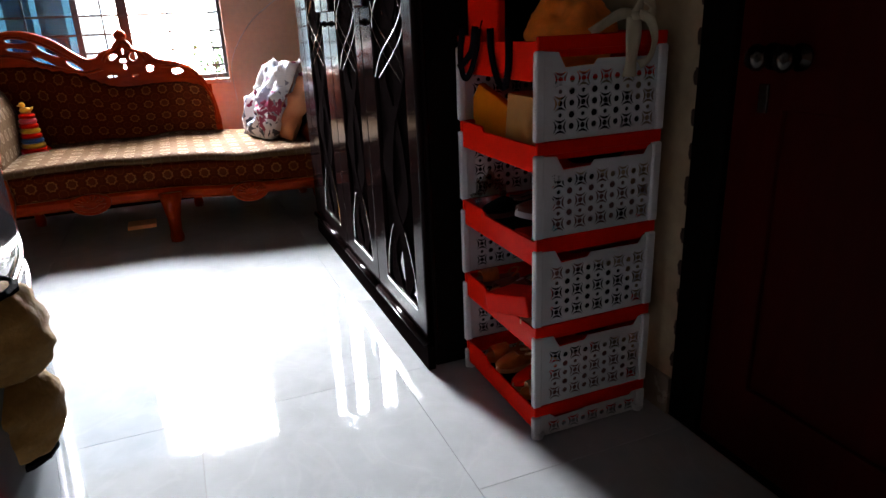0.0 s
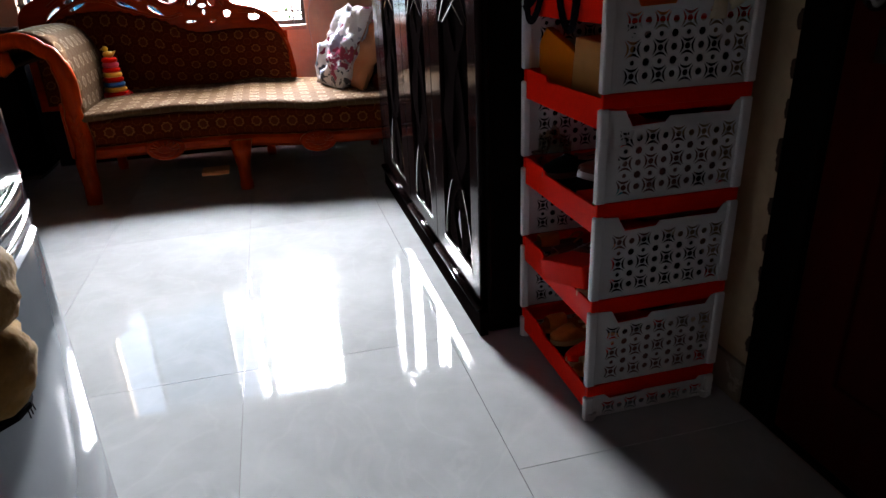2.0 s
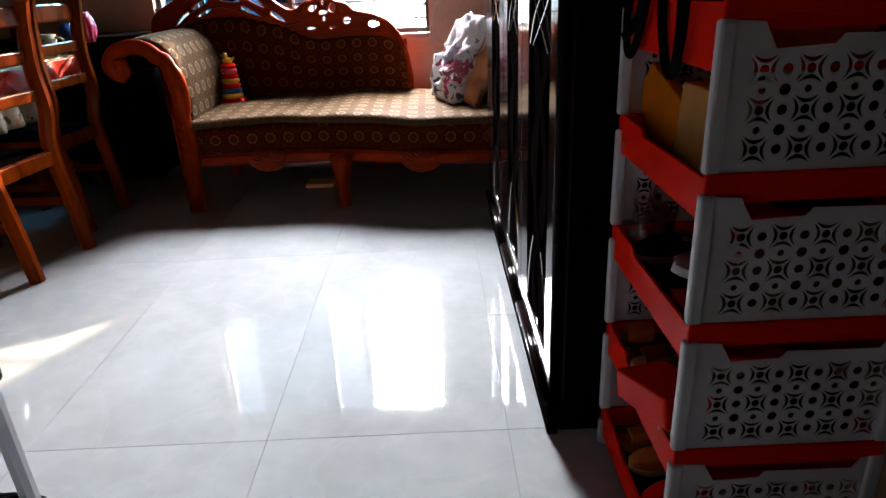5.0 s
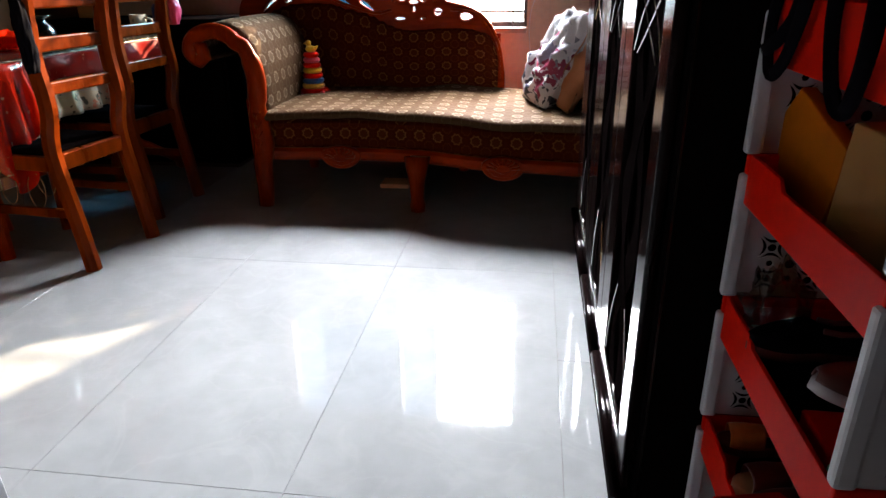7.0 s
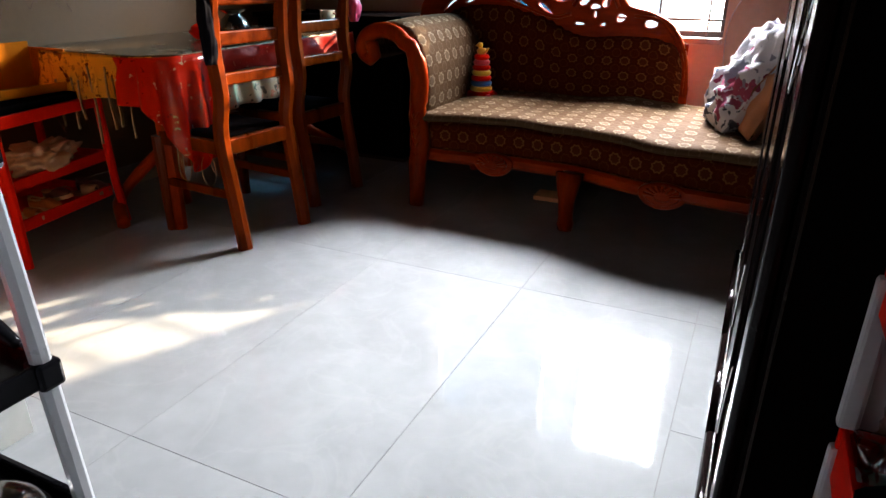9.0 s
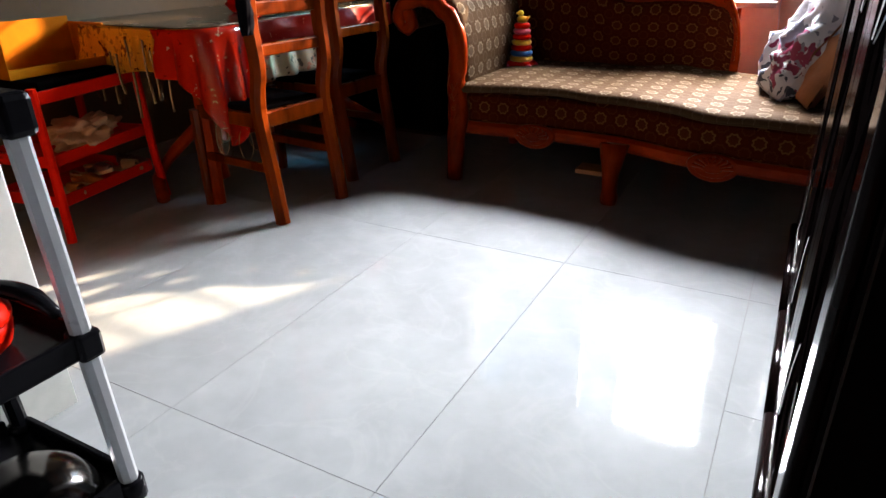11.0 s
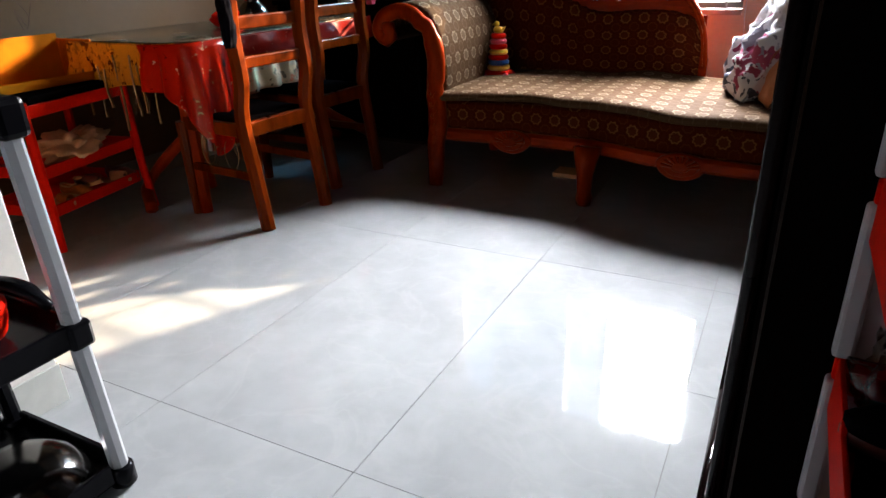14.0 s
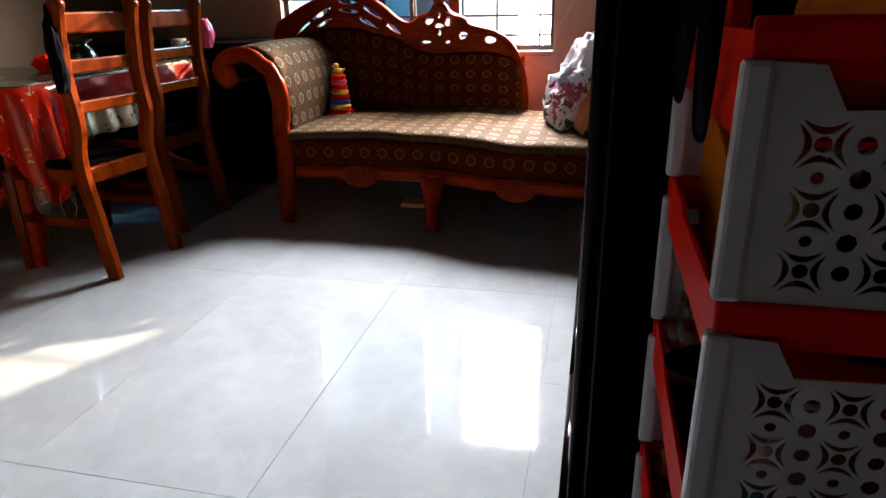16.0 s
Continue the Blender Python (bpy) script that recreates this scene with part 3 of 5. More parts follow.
house("neighbour_house", "pale blue painted house with white window frames", -6.2, -0.75, 9.2, 13.0, 3.1, M_FACADE_B, [(-2.9, 0.75, 1.0, 1.3), (-1.65, 0.75, 0.75, 1.3), (-4.8, 0.75, 1.1, 1.3)])
# added glowing sheet for the glare outside; it also lights the room
single("backdrop", box(-14, 14, 17.0, 17.1, -0.3, 4.4), M_GLOWSHEET, "glowing sheet standing in for the washed-out distance", "backdrop", "structure")
house("pale_house", "white painted low house in glare", 0.9, 5.5, 10.5, 13.5, 2.4, M_FACADE_W, [(1.3, 0.7, 0.8, 1.0), (2.6, 0.7, 0.8, 1.0)])

rnd = random.Random(3)
for bx, by, bh in ((0.75, 8.6, 0.95), (1.7, 8.9, 0.85)):
    bush = thing("shrub", "sunlit green leafy shrub outside the window", "shrub", (bx, by, -0.3), group="shrubs outside")
    bm = bmesh.new()
    for k in range(9):
        a = k * 2.4
        tube([(bx, by, -0.3), (bx + 0.18 * math.cos(a), by + 0.18 * math.sin(a), bh * 0.3), (bx + 0.38 * math.cos(a), by + 0.3 * math.sin(a), bh * rnd.uniform(0.6, 0.95))], [0.02, 0.012, 0.004], 5, bm)
    part("trunk", bm, M_BROWN, bush)
    bm = bmesh.new()
    for k in range(420):
        c = Vector((bx + rnd.gauss(0, 0.24), by + rnd.gauss(0, 0.22), rnd.uniform(0.05, 1.0) * bh))
        e = Euler((rnd.uniform(-1, 1), rnd.uniform(-1, 1), rnd.uniform(0, 6.28))).to_matrix()
        s = rnd.uniform(0.04, 0.075)
        v = [bm.verts.new(c + e @ Vector(q) * s) for q in ((-1, 0, 0), (0, -0.35, 0.1), (1, 0, 0), (0, 0.35, 0.1))]
        bm.faces.new(v)
    part("crown", bm, M_LEAF, bush)

# ---- the sofa ----
SX0, SX1 = -0.79, 0.80


def front(x):
    """The line of the sofa's front edge."""
    t = min(1, max(0, (x + 0.08) / 0.42))
    return 3.705 + 0.025 * math.exp(-((x + 0.35) / 0.25) ** 2) - 0.115 * (3 * t * t - 2 * t ** 3) - 0.14 * max(0, x - 0.36)


sofa = thing("sofa", "carved red-brown wooden settee with patterned brown upholstery", "sofa", (0, 4.05, 0))
NB = 40


def band(z0, z1, grow, y1, bev):
    """A long body under the sofa's front line."""
    bm = bmesh.new()
    rows = []
    for i in range(NB + 1):
        x = SX0 + (SX1 - SX0) * i / NB
        y = front(x) - grow
        rows.append([bm.verts.new(p) for p in ((x, y + bev, z0), (x, y, z0 + bev), (x, y, z1 - bev), (x, y + bev, z1), (x, y1, z1), (x, y1, z0))])
    for a, b in zip(rows, rows[1:]):
        for k in range(6):
            bm.faces.new((a[k], b[k], b[(k + 1) % 6], a[(k + 1) % 6]))
    bm.faces.new(rows[0])
    bm.faces.new(rows[-1][::-1])
    bmesh.ops.recalc_face_normals(bm, faces=bm.faces)
    return bm


part("seat", box_uv(band(0.275, 0.405, 0.0, 4.42, 0.012), (0.08, -0.301)), M_SOFA_SHADE, sofa, "seat edge in medallion brocade with shade in its colour")
part("rail", band(0.215, 0.275, 0.012, 4.42, 0.014), M_WOODH, sofa, "varnished wooden rail")


def seat_top(u, v):
    x = SX0 + 0.01 + (SX1 - SX0 - 0.02) * u
    yf = front(x) - 0.022 - 0.006 * math.sin(u * 37)
    y = yf + (4.44 - yf) * v
    z = 0.432 + 0.012 * math.exp(-((x + 0.25) / 0.5) ** 2) + 0.006 * math.sin(x * 9 + 1) * math.sin(v * 3) + 0.010 * noise.noise((x * 4, y * 5, 0))
    if v < 0.04:
        z -= 0.022 * (1 - v / 0.04) ** 2
    z += 0.028 * math.exp(-((x - 0.05) / 0.16) ** 2) * max(0, v - 0.8) * 4
    return (x, y, z)


part("cushion", sheet(seat_top, 80, 36, -0.013, uv=lambda u, v: (1.6 * u, 0.75 * v)), M_SOFA, sofa, "thin tan mat with cream medallions")


part("piping", tube([seat_top(k / 60, 0.0) for k in range(61)], 0.004, 6), M_SOFA, sofa, "worn edge of the mat", True)
# carved rosettes under the rail
for cx in (-0.42, 0.36):
    bm = bmesh.new()
    y = front(cx) - 0.012
    for r, d in ((0.085, 0.0), (0.062, 0.012), (0.036, 0.02)):
        pts = [(cx + r * 1.15 * math.cos(a), 0.245 + r * (0.62 if math.sin(a) > 0 else 1.0) * math.sin(a) * 0.8) for a in [2 * math.pi * i / 28 for i in range(28)]]
        me = plate(pts, [], 0.03, 0.006, Matrix.Translation((0, y - d + 0.005, 0)) @ UPRIGHT_X)
        bm.from_mesh(me)
    part("rosette", bm, M_WOODH, sofa, "carved half-round rosette")
    for k in range(9):
        a = math.pi * (k + 0.5) / 9
        part("petal", tube([(cx + 0.03 * math.cos(a), y - 0.03, 0.235 + 0.02 * math.sin(a)), (cx + 0.075 * math.cos(a), y - 0.024, 0.235 + 0.048 * math.sin(a))], [0.004, 0.008], 6), M_WOODH, sofa)


def leg(x, y, lean=0.0, top=0.26, s=1.0):
    prof = [(0.0, 0.034), (0.03, 0.038), (0.06, 0.032), (0.13, 0.036), (0.2, 0.05), (top, 0.062)]
    return tube([(x + lean * math.sin(z * 12), y - 0.012 * math.sin(z * 14), z) for z, r in prof], [r * s for z, r in prof], 8, square=False)


for x, y in ((-0.04, 3.645), (0.74, 3.62)):
    part("leg", leg(x, y), M_WOOD, sofa, "carved cabriole leg", True)
for x in (-0.78, 0.10, 0.76):
    part("leg", leg(x, 4.36, s=0.8), M_WOOD, sofa, smooth=True)

# the rolled arm: a scroll that rises outwards from the seat
ARM = smooth_path([(-0.79, 0, 0.36), (-0.80, 0, 0.46), (-0.805, 0, 0.57), (-0.825, 0, 0.68), (-0.875, 0, 0.775), (-0.96, 0, 0.81), (-1.05, 0, 0.785), (-1.085, 0, 0.725), (-1.05, 0, 0.68)], 5)
NA = len(ARM) - 1


def arm_cloth(u, v):
    k = u * NA
    i = min(int(k), NA - 1)
    p = ARM[i].lerp(ARM[i + 1], k - i)
    y = 3.735 + 0.70 * v
    puff = 0.028 * (math.sin(math.pi * v) ** 0.35) * (math.sin(math.pi * min(1, u * 1.15)) ** 0.4 if u < 0.86 else 0.25)
    n = Vector((0.75, 0, 0.65)) if u < 0.75 else Vector((-0.5, 0, 0.5))
    return (p.x + n.x * puff, y, p.z + n.z * puff)


part("armrest", sheet(arm_cloth, 44, 22, 0.03, uv=lambda u, v: (0.9 * u, 0.72 * v)), M_SOFA, sofa, "rolled arm in tan medallion brocade")
fr = [Vector((-0.795, 3.655, 0.0)), Vector((-0.79, 3.66, 0.1)), Vector((-0.80, 3.68, 0.2)), Vector((-0.785, 3.69, 0.3))] + [Vector((p.x - 0.01 + 0.025 * max(0, min(1, (p.z - 0.4) / 0.2)) * (1 if p.z < 0.76 and p.x > -0.9 else 0), 3.70, p.z)) for p in ARM[4:]]
fr += [Vector((-1.03, 3.695, 0.70)), Vector((-1.035, 3.692, 0.735)), Vector((-1.055, 3.69, 0.73))]
n = len(fr)
part("arm_frame", tube(fr, [0.037 + 0.012 * math.exp(-((i - 3) / 2.0) ** 2) + (0.008 if 6 < i < 16 else 0) for i in range(n)], 10, flat=0.8, up=(0, 1, 0)), M_WOOD, sofa, "carved wooden arm front ending in a scroll", True)
for k in range(7):
    z = 0.18 + k * 0.045
    part("carving", tube(smooth_path([(-0.815, 3.66, z), (-0.795, 3.645, z - 0.025), (-0.775, 3.66, z + 0.004)], 4), 0.0045, 5), M_WOOD, sofa, smooth=True)
part("arm_side", box(-0.875, -0.83, 3.74, 4.42, 0.22, 0.5, 0.01), M_WOOD, sofa)

# the backrest: a board with a swelling, pierced crest and an upholstered panel
TOP = smooth_path([(-1.17, 0.60, 0), (-1.165, 0.88, 0), (-1.05, 0.98, 0), (-0.88, 1.055, 0), (-0.70, 1.09, 0), (-0.54, 1.04, 0), (-0.40, 0.935, 0), (-0.335, 0.925, 0), (-0.29, 0.958, 0), (-0.24, 0.972, 0), (-0.215, 1.005, 0), (-0.178, 1.03, 0), (-0.14, 1.005, 0), (-0.115, 0.972, 0), (-0.04, 0.94, 0), (0.0, 0.905, 0), (0.12, 0.875, 0), (0.22, 0.81, 0), (0.29, 0.68, 0), (0.318, 0.52, 0)], 5)
outer = [(p.x, p.y) for p in TOP] + [(0.318, 0.36), (-1.17, 0.36)]
INNER = smooth_path([(-1.10, 0.55, 0), (-1.08, 0.72, 0), (-0.95, 0.83, 0), (-0.75, 0.88, 0), (-0.5, 0.83, 0), (-0.3, 0.745, 0), (-0.15, 0.735, 0), (0.05, 0.745, 0), (0.17, 0.71, 0), (0.235, 0.62, 0), (0.255, 0.5, 0)], 4)
inner = [(p.x, p.y) for p in INNER] + [(0.255, 0.40), (-1.10, 0.40)]


def leafhole(cx, cy, length, width, tilt, n=10):
    a = radians(tilt)
    pts = []
    for i in range(n):
        w = 2 * math.pi * i / n
        x, y = length / 2 * math.cos(w), width / 2 * math.sin(w) * (1 - 0.3 * math.cos(w))
        pts.append((cx + x * math.cos(a) - y * math.sin(a), cy + x * math.sin(a) + y * math.cos(a)))
    return pts


holes = [inner,
         leafhole(-0.98, 0.895, 0.11, 0.03, 42), leafhole(-0.86, 0.975, 0.13, 0.026, 28), leafhole(-0.85, 0.925, 0.10, 0.018, 24), leafhole(-0.70, 1.035, 0.12, 0.028, -4), leafhole(-0.70, 0.985, 0.12, 0.02, -8),
         leafhole(-0.56, 0.975, 0.13, 0.026, -34), leafhole(-0.585, 0.915, 0.14, 0.022, -30), leafhole(-0.44, 0.885, 0.10, 0.022, -36),
         leafhole(-0.235, 0.925, 0.05, 0.032, 20), leafhole(-0.125, 0.925, 0.055, 0.038, 75), leafhole(-0.178, 0.90, 0.05, 0.022, 0), leafhole(-0.178, 0.865, 0.03, 0.016, 90), leafhole(-0.178, 0.955, 0.03, 0.014, 90),
         leafhole(-0.255, 0.815, 0.055, 0.014, 0), leafhole(-0.13, 0.815, 0.035, 0.014, 12), leafhole(-0.045, 0.85, 0.045, 0.036, 10), leafhole(0.105, 0.825, 0.065, 0.034, -4)]
YBK = 4.47
part("backrest_frame", plate(outer, holes, 0.05, 0.008, Matrix.Translation((0, YBK, 0)) @ UPRIGHT_X), M_WOODH, sofa, "carved pierced wooden crest and frame")
part("finial", lathe([(0.001, -0.03), (0.03, -0.02), (0.036, 0.0), (0.028, 0.022), (0.012, 0.034), (0.001, 0.04)], (-0.178, YBK - 0.01, 1.04), 14), M_WOODH, sofa, smooth=True)
for pts, r in (([(-1.0, 0.93), (-0.88, 1.01), (-0.72, 1.055), (-0.56, 1.0), (-0.42, 0.9)], 0.009), ([(-1.02, 0.85), (-0.9, 0.93), (-0.74, 0.955), (-0.58, 0.9), (-0.4, 0.845), (-0.3, 0.86)], 0.008), ([(-0.29, 0.9), (-0.26, 0.945), (-0.21, 0.965), (-0.178, 1.0)], 0.01), ([(-0.06, 0.9), (-0.09, 0.945), (-0.145, 0.965), (-0.178, 1.0)], 0.01), ([(0.02, 0.86), (0.14, 0.845), (0.22, 0.77), (0.28, 0.64), (0.29, 0.5)], 0.008)):
    part("scroll", tube(smooth_path([(x, YBK - 0.026, z) for x, z in pts], 5), r, 6), M_WOODH, sofa, "raised carved scroll", True)


def back_cloth(u, v):
    x = -1.12 + 1.395 * u
    zt = max([p.y for p in INNER if abs(p.x - x) < 0.06] or [0.55]) + 0.012
    z = 0.39 + (zt - 0.39) * v
    edge = min(1, min(u, 1 - u) * 12) * min(1, (1 - v) * 6)
    return (x, YBK - 0.005 - 0.03 * math.sqrt(max(0, edge)), z)


part("backrest", sheet(back_cloth, 60, 14, -0.02, uv=lambda u, v: (1.4 * u, 0.45 * v)), M_SOFA_SHADE, sofa, "padded back in medallion brocade with shade in its colour")
part("back_board", box(-1.14, 0.29, YBK + 0.012, YBK + 0.02, 0.38, 0.735), M_WOOD, sofa)
# added sheet, out of view, blocks window light from getting under the sofa
part("back_lining", box(-1.16, 0.85, YBK + 0.022, YBK + 0.028, 0.02, 0.4), M_NAVY, sofa, "unseen dark sheet keeping light from under the sofa")
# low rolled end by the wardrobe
part("armrest", tube([(0.775, 3.66, 0.47), (0.775, 4.42, 0.47)], 0.07, 16, up=(1, 0, 0)), M_SOFA_SHADE, sofa, "low rolled end in brocade with shade in its colour", True)

# ---- on the sofa ----
toy = thing("stacking_toy", "plastic stacking-ring toy with yellow duck on top", "toy", (-0.698, 4.225, 0.436))
tx, ty, tz = -0.698, 4.225, 0.438
part("base", box(tx - 0.066, tx + 0.066, ty - 0.05, ty + 0.05, tz + 0.012, tz + 0.04, 0.01), M_RED, toy)
for dx in (-0.06, 0.06):
    for dy in (-0.045, 0.045):
        bm = lathe([(0.001, -0.008), (0.014, -0.008), (0.016, 0), (0.014, 0.008), (0.001, 0.008)], (0, 0, 0), 12)
        bmesh.ops.transform(bm, matrix=Matrix.Translation((tx + dx, ty + dy, tz + 0.016)) @ Matrix.Rotation(radians(90), 4, "X"), verts=bm.verts)
        part("wheel", bm, M_PINKP, toy, smooth=True)
z = tz + 0.04
for k, m in enumerate((M_YELLOWP, M_BLUE, M_RED, M_YELLOWP, M_RED, M_PINKP, M_RED)):
    r = 0.06 - 0.0032 * k
    part("ring", lathe([(0.012, 0), (r - 0.008, 0), (r, 0.008), (r, 0.018), (r - 0.008, 0.026), (0.012, 0.026)], (tx, ty, z), 20), m, toy, smooth=True)
    z += 0.0265
bm = lathe([(0.001, 0), (0.022, 0.002), (0.03, 0.016), (0.022, 0.03), (0.001, 0.034)], (tx, ty, z), 14, squash=0.7)
lathe([(0.001, 0), (0.013, 0.006), (0.016, 0.016), (0.011, 0.027), (0.001, 0.03)], (tx - 0.01, ty, z + 0.03), 12, bm)
tube([(tx - 0.024, ty, z + 0.044), (tx - 0.036, ty, z + 0.042)], [0.006, 0.002], 6, bm)
tube([(tx + 0.022, ty, z + 0.018), (tx + 0.04, ty, z + 0.032)], [0.01, 0.003], 6, bm)
part("duck", bm, M_YELLOWP, toy, "yellow plastic duck", True)


def pillow(at, size, tilt, turn, crumple, seed):
    w, h, d = size
    bm = bmesh.new()
    n = 26
    m = Matrix.Translation(at) @ Matrix.Rotation(radians(turn), 4, "Z") @ Matrix.Rotation(radians(tilt), 4, "X")
    faces = {}
    for side in (1, -1):
        V = []
        for i in range(n + 1):
            row = []
            for j in range(n + 1):
                u, v = 2 * i / n - 1, 2 * j / n - 1
                pin = 1 - 0.10 * (1 - abs(v)) * abs(u) ** 4 - 0.10 * (1 - abs(u)) * abs(v) ** 4
                th = d * (max(0, (1 - u ** 4)) * max(0, (1 - v ** 4))) ** 0.55
                q = Vector((u * w * (1 - 0.1 * (1 - v * v) * abs(u) ** 3), side * th, (v + 1) * h * pin))
                q += Vector((0.3, side * 1.0, 0.3)) * crumple * noise.noise((u * 2.6 + seed, v * 2.6, side * 1.3)) * (1 if th > 0.002 else 0.3)
                q.y += side * crumple * 0.5 * noise.noise((u * 7 + seed, v * 7, side)) * min(1, th / d)
                row.append(bm.verts.new(m @ q))
            V.append(row)
        for i in range(n):
            for j in range(n):
                f = bm.faces.new((V[i][j], V[i + 1][j], V[i + 1][j + 1], V[i][j + 1]) if side < 0 else (V[i][j], V[i][j + 1], V[i + 1][j + 1], V[i + 1][j]))
                f.smooth = True
    bmesh.ops.remove_doubles(bm, verts=bm.verts, dist=0.003)
    return bm


single("pillow", pillow((0.475, 4.03, 0.445), (0.2, 0.25, 0.075), -30, -74, 0.06, 2), M_PILLOW, "crumpled white pillow with grey and maroon print", "pillow")
single("pillow", pillow((0.585, 3.95, 0.445), (0.2, 0.2, 0.05), -27, -76, 0.02, 9), M_PEACH, "plain peach cotton pillow leaning on another", "pillow")
single("cushion", pillow((0.69, 3.99, 0.445), (0.19, 0.16, 0.04), -20, -80, 0.02, 5), M_NAVY, "dark navy cushion behind the pillows", "cushion")

# ---- the wardrobe ----
WF, WY0, WY1, WH = 0.675, 1.772, 3.45, 2.05
ward = thing("wardrobe", "tall black lacquered wardrobe with mirrored lattice doors", "wardrobe", (0.92, 2.62, 0))
part("body", box(WF + 0.024, 1.165, WY0, WY1, 0.01, WH, 0.006), M_BLACKM, ward, "matt black carcass")
part("cornice", box(WF - 0.02, 1.17, WY0 - 0.015, WY1 + 0.02, WH, WH + 0.07, 0.015), M_BLACKW, ward)
for y0, y1 in ((WY0, 2.288), (2.291, 2.768), (2.771, WY1)):
    part("plinth", box(WF - 0.003, WF + 0.023, y0, y1, 0, 0.082, 0.002), M_BLACKM, ward)
    part("moulding", tube([(WF - 0.004, y0, 0.096), (WF - 0.004, y1, 0.096)], 0.013, 12, up=(0, 0, 1)), M_BLACKW, ward, "rounded moulding", True)


def wave_band(y0, y1, z0, z1, phase, width):
    """A black fretted band that swells and narrows on its way up."""
    yc = (y0 + y1) / 2
    a = (y1 - y0) / 2
    left, right = [], []
    for i in range(61):
        z = z0 + (z1 - z0) * i / 60
        s = math.sin(2 * math.pi * (z - z0) / 0.62 + phase)
        c = yc + a * 0.52 * s
        w = width * (0.75 + 0.35 * math.cos(4 * math.pi * (z - z0) / 0.62 + phase))
        left.append((max(y0, c - w), z))
        right.append((min(y1, c + w), z))
    return left + right[::-1]


def wardrobe_door(y0, y1, o0, o1, knobs):
    z0, z1 = 0.112, WH - 0.02
    d = part("door", plate([(y0 + 0.003, z0), (y1 - 0.003, z0), (y1 - 0.003, z1), (y0 + 0.003, z1)], [[(o0, 0.19), (o1, 0.19), (o1, z1 - 0.09), (o0, z1 - 0.09)]], 0.022, 0.003, Matrix.Translation((WF + 0.011, 0, 0)) @ UPRIGHT_Y), M_BLACKW, ward, "glossy black door frame")
    part("panel", box(WF + 0.016, WF + 0.0205, o0 - 0.01, o1 + 0.01, 0.18, z1 - 0.08), M_BLACKM, d, "matt black panel behind the fretwork")
    w = o1 - o0
    part("mirror", plate([(o0 + 0.03 * w, 0.2), (o1 - 0.12 * w, 0.2), (o0 + 0.62 * w, 0.27), (o0 + 0.4 * w, 0.4), (o0 + 0.3 * w, 0.27)], [], 0.003, 0.0006, Matrix.Translation((WF + 0.0135, 0, 0)) @ UPRIGHT_Y), M_MIRROR, d, "small cut mirror")
    part("mirror", plate([(o0 + 0.3 * w, 1.05), (o0 + 0.42 * w, 1.3), (o0 + 0.3 * w, 1.55), (o0 + 0.16 * w, 1.3)], [], 0.003, 0.0006, Matrix.Translation((WF + 0.0135, 0, 0)) @ UPRIGHT_Y), M_MIRROR, d)
    part("mirror", plate([(o1 - 0.3 * w, 1.05), (o1 - 0.16 * w, 1.3), (o1 - 0.3 * w, 1.55), (o1 - 0.42 * w, 1.3)], [], 0.003, 0.0006, Matrix.Translation((WF + 0.0135, 0, 0)) @ UPRIGHT_Y), M_MIRROR, d)
    for ph in (0.0, math.pi):
        part("fretwork", plate(wave_band(o0, o1, 0.192, z1 - 0.092, ph + 0.6, 0.05), [], 0.005, 0.0003, Matrix.Translation((WF + 0.0085 - ph * 0.0006, 0, 0)) @ UPRIGHT_Y), M_BLACKM, d)
    w = o1 - o0
    for s in (1, -1):
        for sh in (0.0, 0.5):
            bm = tube(smooth_path([(WF + 0.004, o0 + w * (0.5 + s * (0.5 * math.cos(math.pi * (k / 3 + sh * 0.5)))), 0.885 + 0.075 * k) for k in range(11)], 3), 0.0022, 5, up=(1, 0, 0))
            part("inlay", bm, M_CHROME, d, "thin silver line")
        bm = tube(smooth_path([(WF + 0.0035, o0 + w * (0.5 + s * (0.1 + 0.38 * abs(math.cos(math.pi * (z - 0.2) / 0.5)))), z) for z in [0.2 + 0.035 * k for k in range(7)]], 3), 0.002, 5, up=(1, 0, 0))
        part("inlay", bm, M_CHROME, d)
    for k, z in enumerate((0.187, 0.178)):
        part("inlay", box(WF - 0.002, WF + 0.002, o0 - 0.004, o1 + 0.004, z - 0.0022, z + 0.0022), M_CHROME, d)
    for y in knobs:
        bm = lathe([(0.012, 0), (0.012, 0.004), (0.006, 0.008), (0.008, 0.016), (0.001, 0.02)], (0, 0, 0), 12, squash=1.7)
        bmesh.ops.transform(bm, matrix=Matrix.Translation((WF, y, 1.055)) @ Matrix.Rotation(radians(-90), 4, "Y"), verts=bm.verts)
        part("knob", bm, M_BLACKM, d, smooth=True)
        part("handle", box(WF - 0.022, WF - 0.002, y - 0.055, y + 0.055, 1.10, 1.22, 0.006), M_BLACKW, d, "black carved pull")


wardrobe_door(WY0 + 0.004, 2.289, 1.855, 2.165, (2.225,))
wardrobe_door(2.289, 2.769, 2.37, 2.645, (2.71,))
wardrobe_door(2.769, 3.33, 2.89, 3.2, (2.83,))
part("corner_post", box(WF, WF + 0.022, 3.332, WY1, 0.112, WH - 0.02, 0.004), M_BLACKW, ward)
part("side_bead", box(WF + 0.03, WF + 0.034, WY0 - 0.003, WY0 + 0.002, 0.1, WH - 0.03), M_KNOB, ward, "thin dull metal bead on the side")

# ---- the plastic rack ----
RX0, RX1, RY0, RY1 = 0.797, 1.132, 1.315, 1.742
TIERS = [0.085, 0.313, 0.542, 0.771, 0.998]
